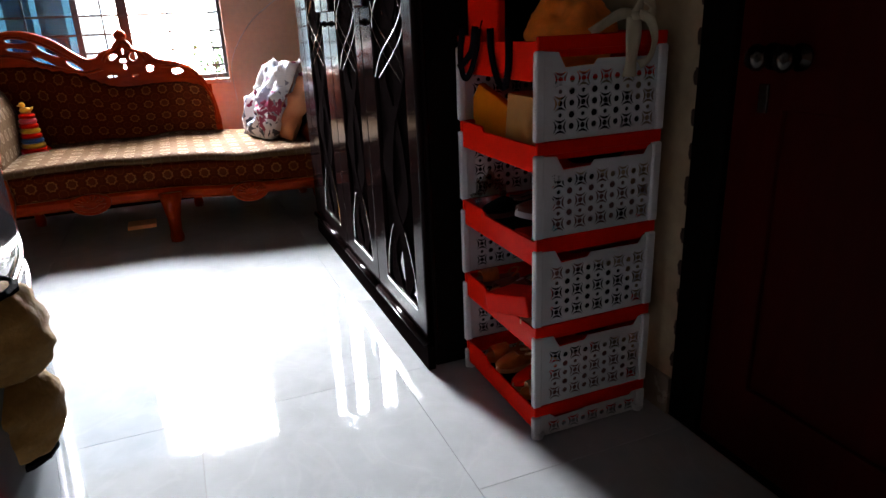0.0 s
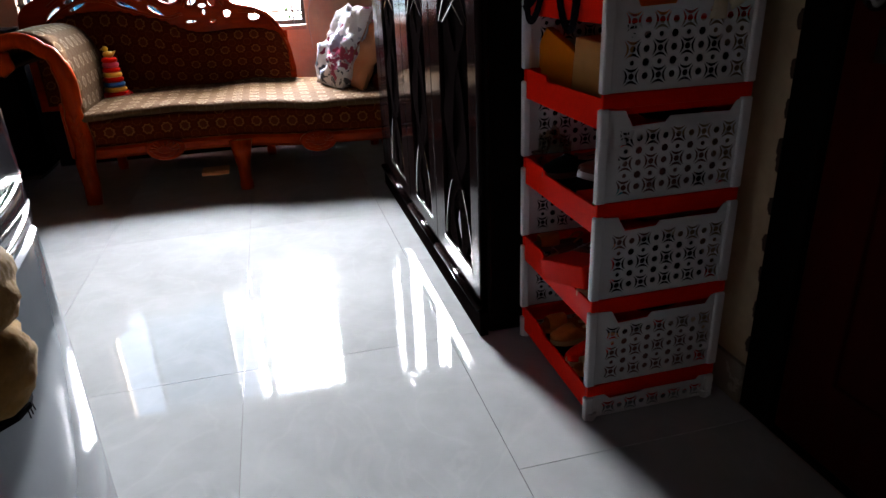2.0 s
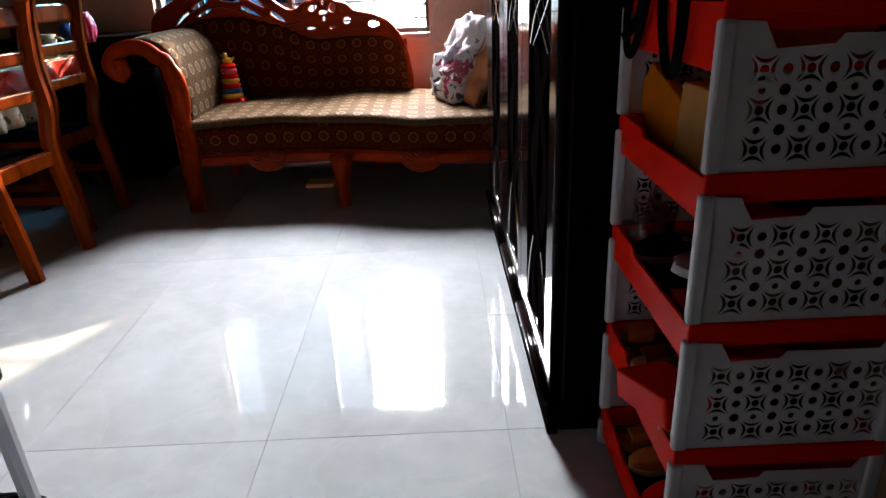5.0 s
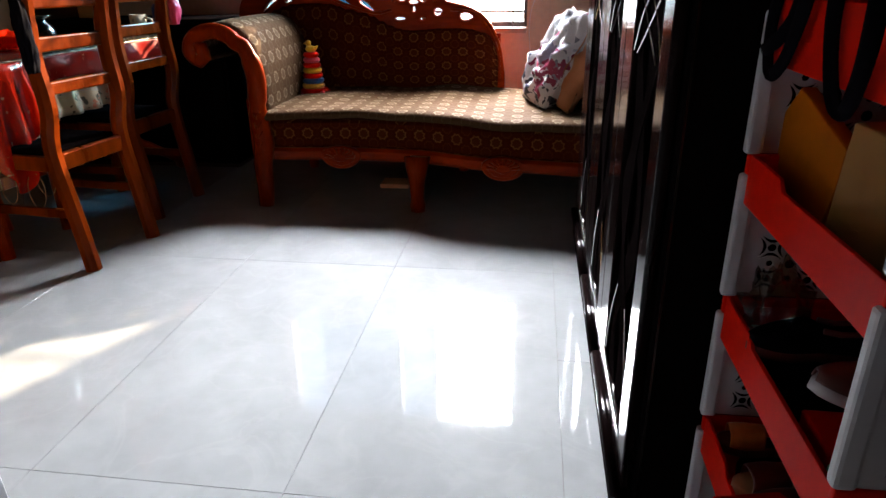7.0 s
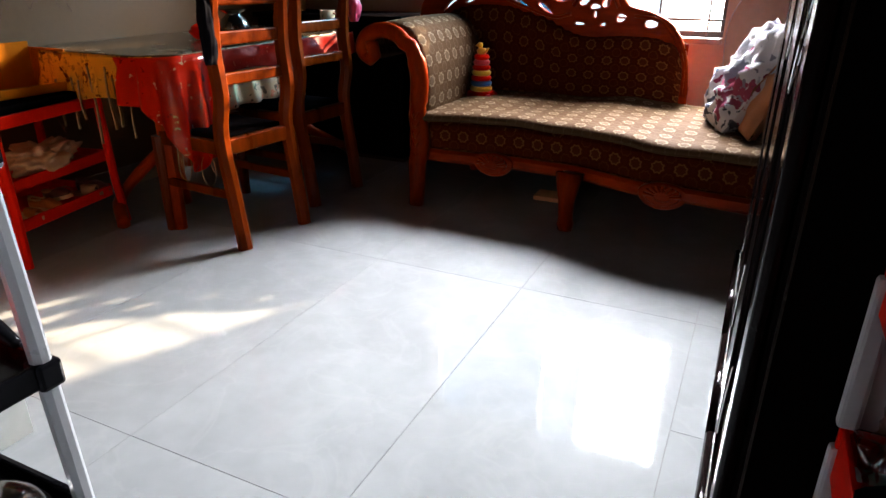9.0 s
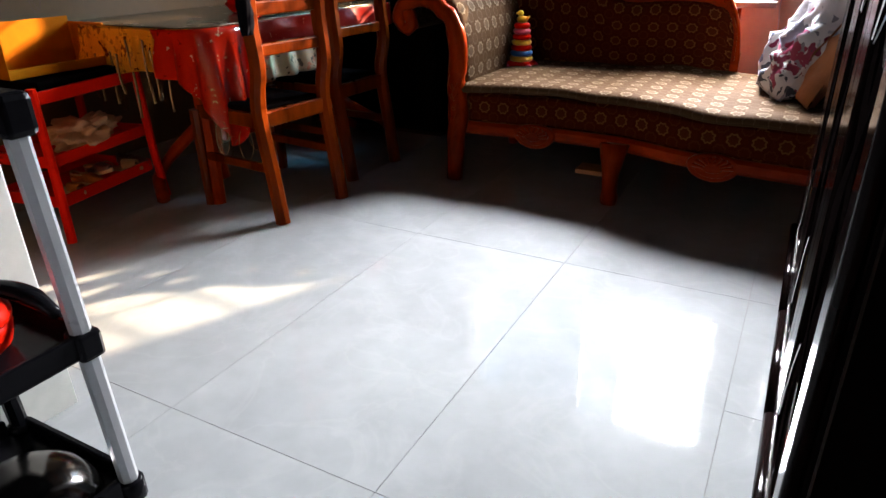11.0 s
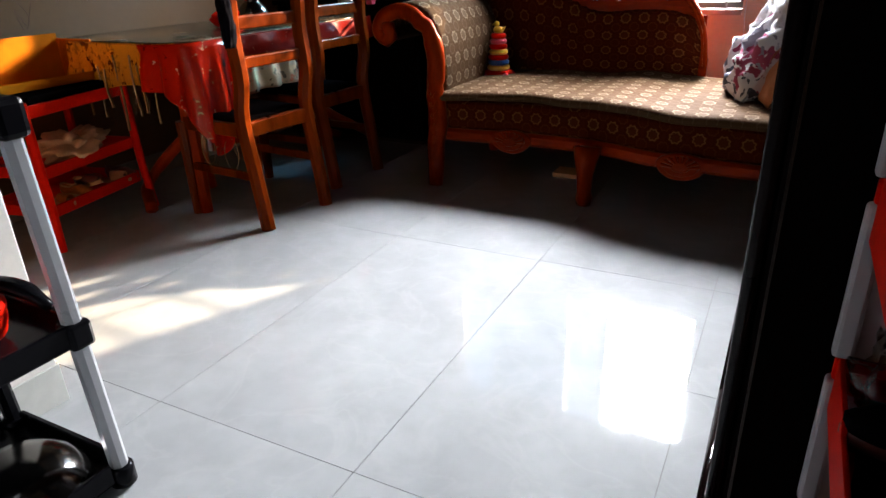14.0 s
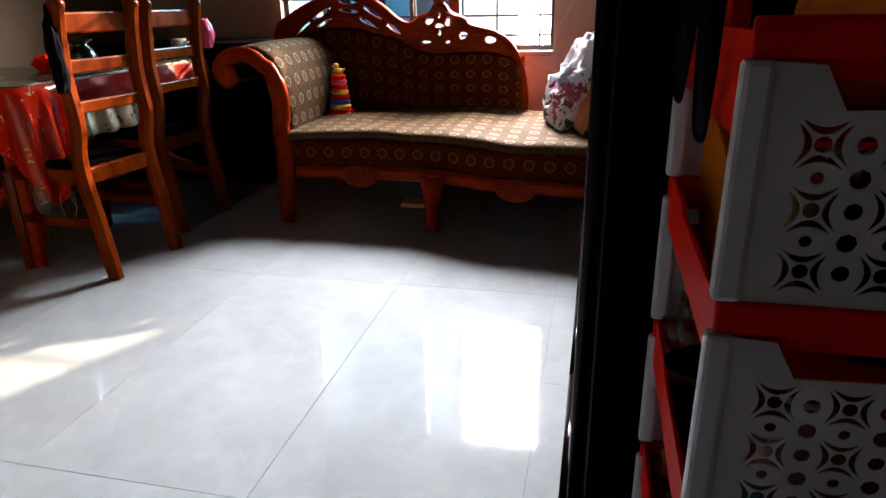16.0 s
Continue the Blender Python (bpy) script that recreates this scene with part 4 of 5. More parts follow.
rack = thing("shelf_rack", "five-tier red and white plastic storage rack full of shoes", "rack", ((RX0 + RX1) / 2, (RY0 + RY1) / 2, 0))
RW = RX1 - RX0


def slit(cx, cy, turn):
    """One bowed side of a pierced star."""
    pts = []
    for i in range(9):
        x = -0.0165 + 0.033 * i / 8
        pts.append((x, 0.0195 - 0.0062 * (1 - (x / 0.0165) ** 2)))
    for i in range(7, 0, -1):
        x = -0.0165 + 0.033 * i / 8
        pts.append((x, 0.0195 - 0.0118 * (1 - (x / 0.0165) ** 2)))
    c, s = math.cos(turn), math.sin(turn)
    return [(cx + x * c - y * s, cy + x * s + y * c) for x, y in pts]


def perforated(height, rows):
    """A side panel with rows of pierced stars, its foot at z = 0."""
    top = [(RW, height), (RW - 0.028, height - 0.003), (RW - 0.042, height - 0.024), (0.152, height - 0.022), (0.142, height - 0.034), (0.068, height - 0.037), (0.05, height - 0.004), (0.0, height)]
    if rows == 1:
        top = [(RW, height), (RW - 0.03, height - 0.002), (RW - 0.04, height - 0.014), (0.15, height - 0.013), (0.14, height - 0.017), (0.06, height - 0.019), (0.042, height - 0.004), (0.0, height)]
    shape = [(0, 0), (RW, 0)] + top
    hs = []
    px, pz, z0 = 0.06, 0.052, 0.0295
    for r in range(rows):
        for c in range(5):
            x, z = 0.0565 + px * c, (z0 if rows > 1 else 0.022) + pz * r
            hs.append(circle(x, z, 0.0066, 10))
            hs += [slit(x, z, math.pi / 2 * k) for k in range(4)]
            if c < 4:
                hs.append(circle(x + px / 2, z, 0.0072, 8))
            if r < rows - 1:
                hs.append(circle(x, z + pz / 2, 0.0052, 8))
                if c < 4:
                    hs.append(circle(x + px / 2, z + pz / 2, 0.008, 8))
    return plate(shape, hs, 0.0016, 0.0003, UPRIGHT_X)


PAN3, PAN1 = perforated(0.196, 3), perforated(0.066, 1)


def shared(name, me, material, parent, at, label=""):
    """A part on a mesh that alike parts share."""
    if not me.materials:
        me.materials.append(material)
    ob = new(name, me)
    ob.parent = parent
    ob.location = Vector(at) - ORIGIN[parent.name]
    ORIGIN[ob.name] = ORIGIN[parent.name]
    return tagged(ob, label)


for k, zt in enumerate(TIERS):
    lo = zt - 0.062 if k < 4 else zt - 0.085
    hi = zt + 0.012
    bm = box(RX0 + 0.006, RX1 - 0.004, RY0 + 0.008, RY1 - 0.008, lo, lo + 0.005)
    tray = part("tray", bm, M_RED, rack, "red plastic tray")
    # front lip with a dipped end
    ll = RY1 - RY0
    part("lip", plate([(0, lo), (ll, lo), (ll, hi), (ll - 0.13, hi), (ll - 0.145, hi - 0.014), (0.0, hi - 0.01)], [], 0.006, 0.0012, Matrix.Translation((RX0 + 0.003, RY0, 0)) @ UPRIGHT_Y), M_RED, tray)
    part("lip", box(RX1 - 0.006, RX1, RY0, RY1, lo, hi, 0.001), M_RED, tray)
    for y in (RY0 + 0.0065, RY1 - 0.0125):
        part("lip", box(RX0 + 0.0065, RX1 - 0.0065, y, y + 0.006, zt - 0.034, hi - 0.014, 0.001), M_RED, tray)
    for y in (RY0, RY1 - 0.006):
        part("band", box(RX0 - 0.004, RX1 + 0.004, y - 0.005, y + 0.0058, zt - 0.018, hi, 0.003), M_RED, tray)
    for y in (RY0 - 0.0005, RY1 + 0.0005):
        z0 = 0.004 if k == 0 else TIERS[k - 1] + 0.0125
        shared("side_panel", PAN1 if k == 0 else PAN3, M_WHITEP, rack, (RX0, y, z0), "white pierced plastic side panel")
    for x in (RX0 + 0.004, RX1 - 0.004):
        for y in (RY0 + 0.001, RY1 - 0.001):
            z0, z1 = (0, zt - 0.02) if k == 0 else (TIERS[k - 1] + 0.012, zt - 0.018)
            part("post", box(x - 0.013, x + 0.011, y - 0.009, y + 0.009, z0, z1, 0.005), M_WHITEP, rack)
for x in (RX0 + 0.01, RX1 - 0.01):
    for y in (RY0 + 0.002, RY1 - 0.002):
        part("foot", lathe([(0.012, 0), (0.016, 0.012), (0.016, 0.02)], (x, y, 0), 10), M_WHITEP, rack)


def shoe(name, at, turn, length, upper, sole, label, strap=False, tilt=0.0):
    """A shoe with a collar and a hollow inside, or a sandal with a band over its front; the toe points along +y before turning."""
    L = length
    s = thing(name, label, "shoe", at, group="shoes")
    m = Matrix.Translation(at) @ Matrix.Rotation(radians(turn), 4, "Z") @ Matrix.Rotation(radians(tilt), 4, "X")

    def half(t):
        t = min(1, max(0, t))
        body = 0.118 + 0.06 * math.exp(-((t - 0.72) / 0.22) ** 2) - 0.02 * math.exp(-((t - 0.4) / 0.12) ** 2)
        return L * body * (max(0.0, 1 - abs(2 * t - 1) ** 6)) ** 0.5
    pts = [(half(i / 18), L * i / 18) for i in range(19)] + [(-half(i / 18), L * i / 18) for i in range(17, 0, -1)]
    part("sole", plate(pts, [], 0.018, 0.004, m @ Matrix.Translation((0, 0, 0.009))), sole, s)

    def arc(w, h, v):
        c = math.cos(math.pi * v)
        return w * math.copysign(abs(c) ** 0.7, c), h * math.sin(math.pi * v) ** 0.7

    def cup(w, h, v):
        k = min(v, 1 - v)
        side = 1 if v < 0.5 else -1
        if k < 0.3:
            return side * w * (1 - 0.25 * k), h * k / 0.3
        if k < 0.42:
            return side * w * 0.84, h + (0.004 - h) * (k - 0.3) / 0.12
        return side * w * 0.84 * (0.5 - k) / 0.08, 0.004

    def up(u, v):
        t = 0.5 + 0.36 * u if strap else 0.01 + 0.98 * u
        w = half(t) * 0.97
        if strap:
            x, z = arc(w, L * (0.2 - 0.03 * u), v)
        else:
            k = min(1, max(0, (t - 0.42) / 0.2))
            k = k * k * (3 - 2 * k)
            xa, za = arc(w, L * (0.27 - 0.19 * max(0, t - 0.55) / 0.45), v)
            xc, zc = cup(w, L * (0.26 - 0.08 * math.sin(math.pi * min(1, t / 0.6))), v)
            x, z = xc + (xa - xc) * k, zc + (za - zc) * k
        return m @ Vector((x, L * t, 0.016 + z))
    part("upper", sheet(up, 18, 24, 0.003), upper, s)
    if strap:
        part("strap", tube([m @ Vector(p) for p in smooth_path([(half(0.2) * 0.95, L * 0.22, 0.016), (half(0.2) * 0.95, L * 0.12, L * 0.2), (0, L * 0.03, L * 0.24), (-half(0.2) * 0.95, L * 0.12, L * 0.2), (-half(0.2) * 0.95, L * 0.22, 0.016)], 5)], 0.0045, 6, flat=0.6), upper, s, smooth=True)
    else:
        part("collar", tube([m @ Vector((half(t) * 0.93 * sd, L * t, 0.018 + L * (0.26 - 0.08 * math.sin(math.pi * min(1, t / 0.6))))) for sd, t in [(1, 0.44), (1, 0.3), (1, 0.18), (1, 0.08), (0, 0.03), (-1, 0.08), (-1, 0.18), (-1, 0.3), (-1, 0.44)]], 0.0045, 6), sole, s, "pale padded rim", True)
    return s


def lump(at, size, seed, rough=0.25, n=18, flat_foot=True):
    """A soft crumpled heap, resting on its foot."""
    def f(u, v):
        a, b = 2 * math.pi * u, math.pi * (v - 0.5)
        d = Vector((math.cos(a) * math.cos(b), math.sin(a) * math.cos(b), math.sin(b)))
        k = 1 + rough * noise.noise(d * 2.2 + Vector((seed, 0, 0))) + rough * 0.6 * noise.noise(d * 5 + Vector((0, seed, 0)))
        q = Vector((d.x * size[0], d.y * size[1], d.z * size[2])) * k
        return (at[0] + q.x, at[1] + q.y, max(at[2], at[2] + size[2] * 0.85 + q.z))
    bm = sheet(f, n * 2, n, 0, closed=True)
    bmesh.ops.remove_doubles(bm, verts=bm.verts, dist=0.0005)
    return bm


def on(k):
    return TIERS[k] - (0.056 if k < 4 else 0.079)


def heap(k):
    """The height on which the shoes of a tray lie."""
    return on(k) + 0.042


# flat pads added so that the shoes show above the lips
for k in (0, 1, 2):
    single("folded_cloth", lump((0.885, 1.53, on(k)), (0.075, 0.185, 0.0235), 40 + k, 0.08), M_NAVY, "added dark pad raising the shoes above the lip", "cloth", smooth=True)
shoe("shoe", (0.96, 1.455, on(2) + 0.05), 88, 0.15, M_BROWN, M_WHITEP, "dark red child's shoe with a white rim", tilt=14)
bm = box(0.82, 0.93, 1.385, 1.47, on(2), on(2) + 0.05, 0.004)
single("carton", bm, M_RED, "small red carton under the shoe on red tray", "carton")
shoe("shoe", (0.955, 1.60, heap(2)), 84, 0.16, M_NAVY, M_BROWN, "black child's shoe on red tray")
shoe("slipper", (0.93, 1.357, heap(2)), 95, 0.13, M_TEAL, M_GREEN, "small teal and green rubber slipper", strap=True)
shoe("sandal", (0.955, 1.40, heap(1)), 92, 0.16, M_PALE, M_PALE, "pale open sandal on red tray", strap=True)
shoe("shoe", (0.965, 1.505, heap(1)), 84, 0.165, M_BROWN, M_PALE, "dark shoe with a pale rim on red tray", tilt=6)
shoe("sandal", (0.96, 1.60, heap(1)), 96, 0.16, M_BROWN, M_PALE, "dark strapped sandal with pale sole on red tray", strap=True)
shoe("sandal", (0.95, 1.68, heap(1)), 86, 0.15, M_LEATHER, M_BROWN, "tan strapped sandal on red tray", strap=True)
shoe("sandal", (0.95, 1.385, heap(0)), 80, 0.15, M_PALE, M_LEATHER, "pale pink child's sandal on red tray", strap=True)
shoe("shoe", (0.955, 1.465, heap(0)), 95, 0.155, M_RED, M_PALE, "red child's shoe with a pale rim on red tray")
shoe("shoe", (0.96, 1.55, heap(0)), 86, 0.155, M_LEATHER, M_PALE, "tan child's shoe with a pale rim on red tray")
shoe("sandal", (0.955, 1.635, heap(0)), 92, 0.15, M_LEATHER, M_LEATHER, "tan leather sandal on red tray", strap=True)

# the cards, boxes and bags on the rack
bm = plate([(1.765, 0.822), (1.70, on(3) + 0.002), (1.57, on(3) + 0.002), (1.528, 0.838), (1.70, 0.884)], [], 0.02, 0.002, Matrix.Translation((0.845, 0, 0)) @ UPRIGHT_Y)
single("card_box", bm, M_YELLOWB, "flat yellow card box tilted on red tray", "box")
CM = Matrix.Translation((0.876, 1.478, on(3))) @ Matrix.Rotation(radians(106), 4, "Z") @ Matrix.Rotation(radians(-5), 4, "Y")
bm = box(-0.066, 0.066, -0.035, 0.035, 0, 0.155, 0.003)
bmesh.ops.transform(bm, matrix=CM, verts=bm.verts)
cb = single("carton", bm, M_BUFF, "small buff card carton wrapped in clear film", "carton")
bm = box(-0.067, 0.067, -0.0365, 0.0365, 0.002, 0.157, 0.004)
bmesh.ops.transform(bm, matrix=CM, verts=bm.verts)
part("wrap", bm, M_FILM, cb, "shiny clear film")
bm = box(-0.05, 0.05, -0.085, 0.085, 0, 0.055, 0.004)
bmesh.ops.transform(bm, matrix=Matrix.Translation((0.818, 1.425, on(1) + 0.066)) @ Matrix.Rotation(radians(12), 4, "Z") @ Matrix.Rotation(radians(-14), 4, "X"), verts=bm.verts)
single("tub", bm, M_RED, "red plastic tub lying over the shoes", "tub")


# dark lumps added to stand for the shade deep in the trays
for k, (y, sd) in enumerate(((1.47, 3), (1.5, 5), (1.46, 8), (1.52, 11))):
    single("folded_cloth", lump((1.03, y, on(k)), (0.075, 0.13, 0.085 if k else 0.05), sd, 0.3), M_NAVY if k % 2 == 0 else M_BROWN, "added dark lump for the shade at the tray back", "cloth", smooth=True)
# more added lumps, so the pierced holes look shaded inside
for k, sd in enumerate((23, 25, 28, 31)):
    single("folded_cloth", lump((0.985, 1.36, on(k)), (0.125, 0.03, 0.1 if k else 0.095), sd, 0.12), M_BROWN if k % 2 == 0 else M_NAVY, "added dark lump for the shade behind the side panel", "cloth", smooth=True)
single("plastic_bag", lump((0.85, 1.665, on(2)), (0.04, 0.065, 0.075), 4, 0.5, 26), M_BAG, "crumpled clear plastic bag on red tray", "bag", smooth=True)
single("cloth_bag", lump((0.97, 1.47, on(4)), (0.1, 0.12, 0.1), 7, 0.16, 30), M_ORANGE, "crumpled orange-yellow cloth bag on top tray", "bag", smooth=True)
single("dark_bag", lump((0.88, 1.66, on(4)), (0.06, 0.08, 0.12), 17, 0.3), M_NAVY, "dark folded cloth bag on top tray", "bag", smooth=True)
bm = box(0.815, 0.835, 1.54, 1.72, on(4), on(4) + 0.19, 0.004)
single("red_carton", bm, M_RED, "thin red glossy carton standing on top tray", "carton")
rib = thing("ribbon", "white cloth ribbon tied in a loose bow over the tray edge", "ribbon", (1.04, RY0 - 0.01, TIERS[4]))


def ribbon(points, width, face):
    """A flat band along points, its flat side turned towards face."""
    P = smooth_path(points, 6)
    n = len(P) - 1

    def f(u, v):
        i = min(int(u * n), n - 1)
        p = P[i].lerp(P[i + 1], u * n - i)
        t = P[min(i + 2, n)] - P[max(i - 1, 0)]
        side = t.cross(Vector(face)).normalized()
        return p + side * (width * (v - 0.5)) + Vector(face) * (0.004 * math.sin(u * 7 + v * 3))
    return sheet(f, n, 4, 0.0015)


yr, zr = RY0 - 0.012, TIERS[4]
front_face = (0, -1, 0)
part("tail", ribbon([(1.03, yr, zr + 0.045), (1.03, yr - 0.004, zr + 0.0), (1.028, yr - 0.002, zr - 0.05), (1.026, yr, zr - 0.085)], 0.036, front_face), M_CLOTHL, rib)
part("loop", ribbon([(1.04, yr - 0.004, zr + 0.05), (1.07, yr - 0.008, zr + 0.035), (1.084, yr - 0.01, zr - 0.005), (1.072, yr - 0.01, zr - 0.045), (1.045, yr - 0.006, zr - 0.06)], 0.02, front_face), M_CLOTHL, rib)
part("loop", ribbon([(1.035, yr, zr + 0.05), (1.055, yr - 0.004, zr + 0.082), (1.08, yr - 0.002, zr + 0.062), (1.07, yr, zr + 0.035)], 0.024, front_face), M_CLOTHL, rib)
part("loop", ribbon([(1.04, yr + 0.006, zr + 0.045), (1.005, yr + 0.01, zr + 0.05), (0.965, yr + 0.02, zr + 0.03), (0.94, yr + 0.03, zr + 0.012)], 0.024, front_face), M_CLOTHL, rib)
part("knot", lathe([(0.001, -0.012), (0.012, -0.008), (0.015, 0), (0.012, 0.008), (0.001, 0.012)], (1.036, yr - 0.002, zr + 0.045), 12, squash=0.5), M_CLOTHL, rib, smooth=True)

# black straps looping over the front lip of the top tray
for pts in ([(1.70, 0.03), (1.715, -0.04), (1.69, -0.095), (1.64, -0.075), (1.60, -0.02), (1.585, 0.03)], [(1.535, 0.03), (1.525, -0.03), (1.49, -0.09), (1.45, -0.1), (1.425, -0.05), (1.42, 0.03)], [(1.62, 0.035), (1.64, -0.02), (1.675, -0.05), (1.72, -0.07)]):
    single("strap", ribbon([(RX0 - 0.006 - 0.002 * i, y, TIERS[4] + z) for i, (y, z) in enumerate(pts)], 0.017, (-0.6, -0.8, 0)), M_NAVY, "black cloth strap looping over the tray", "strap")

# ---- the dining table and its cover ----
TX0, TX1, TY0, TY1, TZ = -2.22, -1.47, 2.80, 4.25, 0.752
table = thing("dining_table", "wooden dining table with curved pedestal feet", "table", ((TX0 + TX1) / 2, (TY0 + TY1) / 2, 0))


def rounded(x0, x1, y0, y1, r, n=7):
    pts = []
    for cx, cy, a0 in ((x1 - r, y0 + r, -90), (x1 - r, y1 - r, 0), (x0 + r, y1 - r, 90), (x0 + r, y0 + r, 180)):
        pts += [(cx + r * math.cos(radians(a0 + 90 * i / n)), cy + r * math.sin(radians(a0 + 90 * i / n))) for i in range(n + 1)]
    return pts


part("tabletop", plate(rounded(TX0, TX1, TY0, TY1, 0.13), [], 0.03, 0.005, Matrix.Translation((0, 0, TZ - 0.02))), M_WOOD, table)
for y in (3.05, 3.98):
    part("post", tube([(-1.72, y, 0.06), (-1.72, y, 0.2), (-1.72, y, 0.45), (-1.72, y, TZ - 0.035)], [0.05, 0.036, 0.05, 0.06], 12), M_WOOD, table, smooth=True)
    for s in ((-1,) if y < 3.5 else (-1, 1)):
        part("foot", tube(smooth_path([(-1.72, y, 0.34), (-1.72 + s * 0.1, y - 0.06, 0.25), (-1.72 + s * 0.2, y - 0.16 * (1 if y < 3.5 else -1), 0.1), (-1.72 + s * 0.17 if s > 0 else -1.79, y - 0.27 * (1 if y < 3.5 else -1), 0.026)], 5), [0.035] * 8 + [0.03] * 8, 8, flat=0.8), M_WOOD, table, "curved swept foot", True)
part("stretcher", box(-1.75, -1.69, 3.1, 3.93, 0.22, 0.28, 0.006), M_WOOD, table)
part("leg", tube([(-1.585, 2.907, 0.0), (-1.60, 2.92, 0.35), (-1.60, 2.92, TZ - 0.036)], [0.028, 0.034, 0.036], 8, square=True), M_WOOD, table)

cover = thing("tablecloth", "layered table covers under a clear plastic sheet", "tablecloth", ((TX0 + TX1) / 2, (TY0 + TY1) / 2, TZ - 0.005))
part("cover_top", plate(rounded(TX0 - 0.006, TX1 + 0.006, TY0 - 0.006, TY1 + 0.006, 0.135), [], 0.006, 0.002, Matrix.Translation((0, 0, TZ + 0.0))), M_CLOTHT, cover, "worn brownish printed table cover")


def rim(s):
    """A point on the table's edge, s metres along it from the far wall corner of the near end."""
    pts = EDGE
    d = 0
    for a, b in zip(pts, pts[1:]):
        l = (b - a).length
        if d + l >= s:
            return a.lerp(b, (s - d) / l), (b - a).normalized()
        d += l
    return pts[-1], (pts[-1] - pts[-2]).normalized()


_r = rounded(TX0 - 0.008, TX1 + 0.008, TY0 - 0.008, TY1 + 0.008, 0.137)
EDGE = [Vector((x, y, 0)) for x, y in [(TX0 - 0.008, TY0 + 0.3), *_r[24:], *_r[:16]]]


def skirt(s0, s1, drop, folds, amp, out, lift=0.0, seed=0):
    """Cloth that hangs in folds over the table's edge from s0 to s1; drop(t) says how far down."""
    def f(u, v):
        s = s0 + (s1 - s0) * u
        p, t = rim(s)
        nrm = Vector((t.y, -t.x, 0))
        h = drop(u) * v
        k = min(1, v * 2.2)
        sway = amp * k * math.sin(s * folds + seed) + amp * 0.6 * k * noise.noise((s * 9 + seed, v * 1.5, 0))
        q = p + nrm * (out + sway + 0.02 * v) + t * (amp * 0.4 * k * math.cos(s * folds * 1.3 + seed))
        return (q.x, q.y, TZ - 0.001 + lift - h)
    return sheet(f, max(12, int((s1 - s0) * 110)), 14, 0.002)


# along the edge: 0.3 the near end's wall corner, 1.0 its open corner, then the long side by the chairs
part("drape", skirt(0.30, 0.98, lambda t: 0.185 + 0.02 * math.sin(t * 7), 30, 0.006, 0.006), M_CLOTHY, cover, "cream drape with brown flowers")
part("drape", skirt(0.84, 1.2, lambda t: 0.17 + 0.27 * math.exp(-((t - 0.66) / 0.24) ** 2) + 0.05 * t, 78, 0.022, 0.034, seed=2), M_CLOTHR, cover, "red corner drape with small white flowers")
part("drape", skirt(1.05, 2.35, lambda t: 0.10 + 0.012 * math.sin(t * 15), 26, 0.006, 0.014, seed=1), M_CLOTHR_SHADE, cover, "red drape with small white flowers, shade in its colour")
part("lace", skirt(1.1, 1.85, lambda t: 0.245 + 0.14 * math.exp(-(t / 0.16) ** 2), 46, 0.018, 0.0, seed=3), M_CLOTHW, cover, "white lace edge with dark flowers")
part("plastic_sheet", plate(rounded(TX0 - 0.01, TX1 + 0.012, TY0 - 0.012, TY1 + 0.01, 0.14), [], 0.0015, 0.0003, Matrix.Translation((0, 0, TZ + 0.0055))), M_FILM, cover, "clear plastic sheet")
part("plastic_sheet", skirt(0.30, 0.86, lambda t: 0.26 + 0.06 * math.sin(t * 26) + 0.03 * math.sin(t * 61), 70, 0.007, 0.022, 0.006, seed=6), M_FILM, cover, "creased clear plastic hanging over the edge")
part("plastic_sheet", skirt(1.0, 1.2, lambda t: 0.44 + 0.06 * math.sin(t * 9), 60, 0.02, 0.05, 0.006, seed=9), M_FILM, cover)
# torn ends of the plastic hanging below the drapes
rnd = random.Random(21)
for k in range(7):
    s0 = 0.48 + 0.07 * k + rnd.uniform(-0.02, 0.02)
    wd = rnd.uniform(0.0025, 0.005)
    drop0, drop1 = rnd.uniform(0.04, 0.15), rnd.uniform(0.26, 0.36)
    bend = rnd.uniform(-0.006, 0.006)

    def shred(u, v, s0=s0, wd=wd, d0=drop0, d1=drop1, bend=bend):
        p, t = rim(s0 + wd * (v - 0.5) * (1 - 0.6 * u) + bend * u * u)
        nrm = Vector((t.y, -t.x, 0))
        q = p + nrm * (0.03 + 0.004 * math.sin(u * 5 + s0 * 40) + 0.003 * math.cos(v * 6.3))
        return (q.x, q.y, TZ - d0 - (d1 - d0) * u)
    part("plastic_strip", sheet(shred, 14, 4, 0.0008), M_FILMW, cover, "creased strip of clear plastic")
for k, (sx, dz) in enumerate(((1.03, 0.42), (1.1, 0.47), (1.16, 0.44))):
    p, t = rim(sx)
    q = p + Vector((t.y, -t.x, 0)) * 0.06
    loop = [(q.x + 0.012 * math.sin(a) * (1 + 0.4 * k), q.y + 0.022 * math.sin(a * 1.0), TZ - dz + 0.07 * math.cos(a)) for a in [0.3 + 0.45 * i for i in range(13)]]
    part("plastic_loop", tube(smooth_path(loop, 2), 0.0022, 5, flat=0.5), M_FILMW, cover, "loose loop of clear plastic", True)

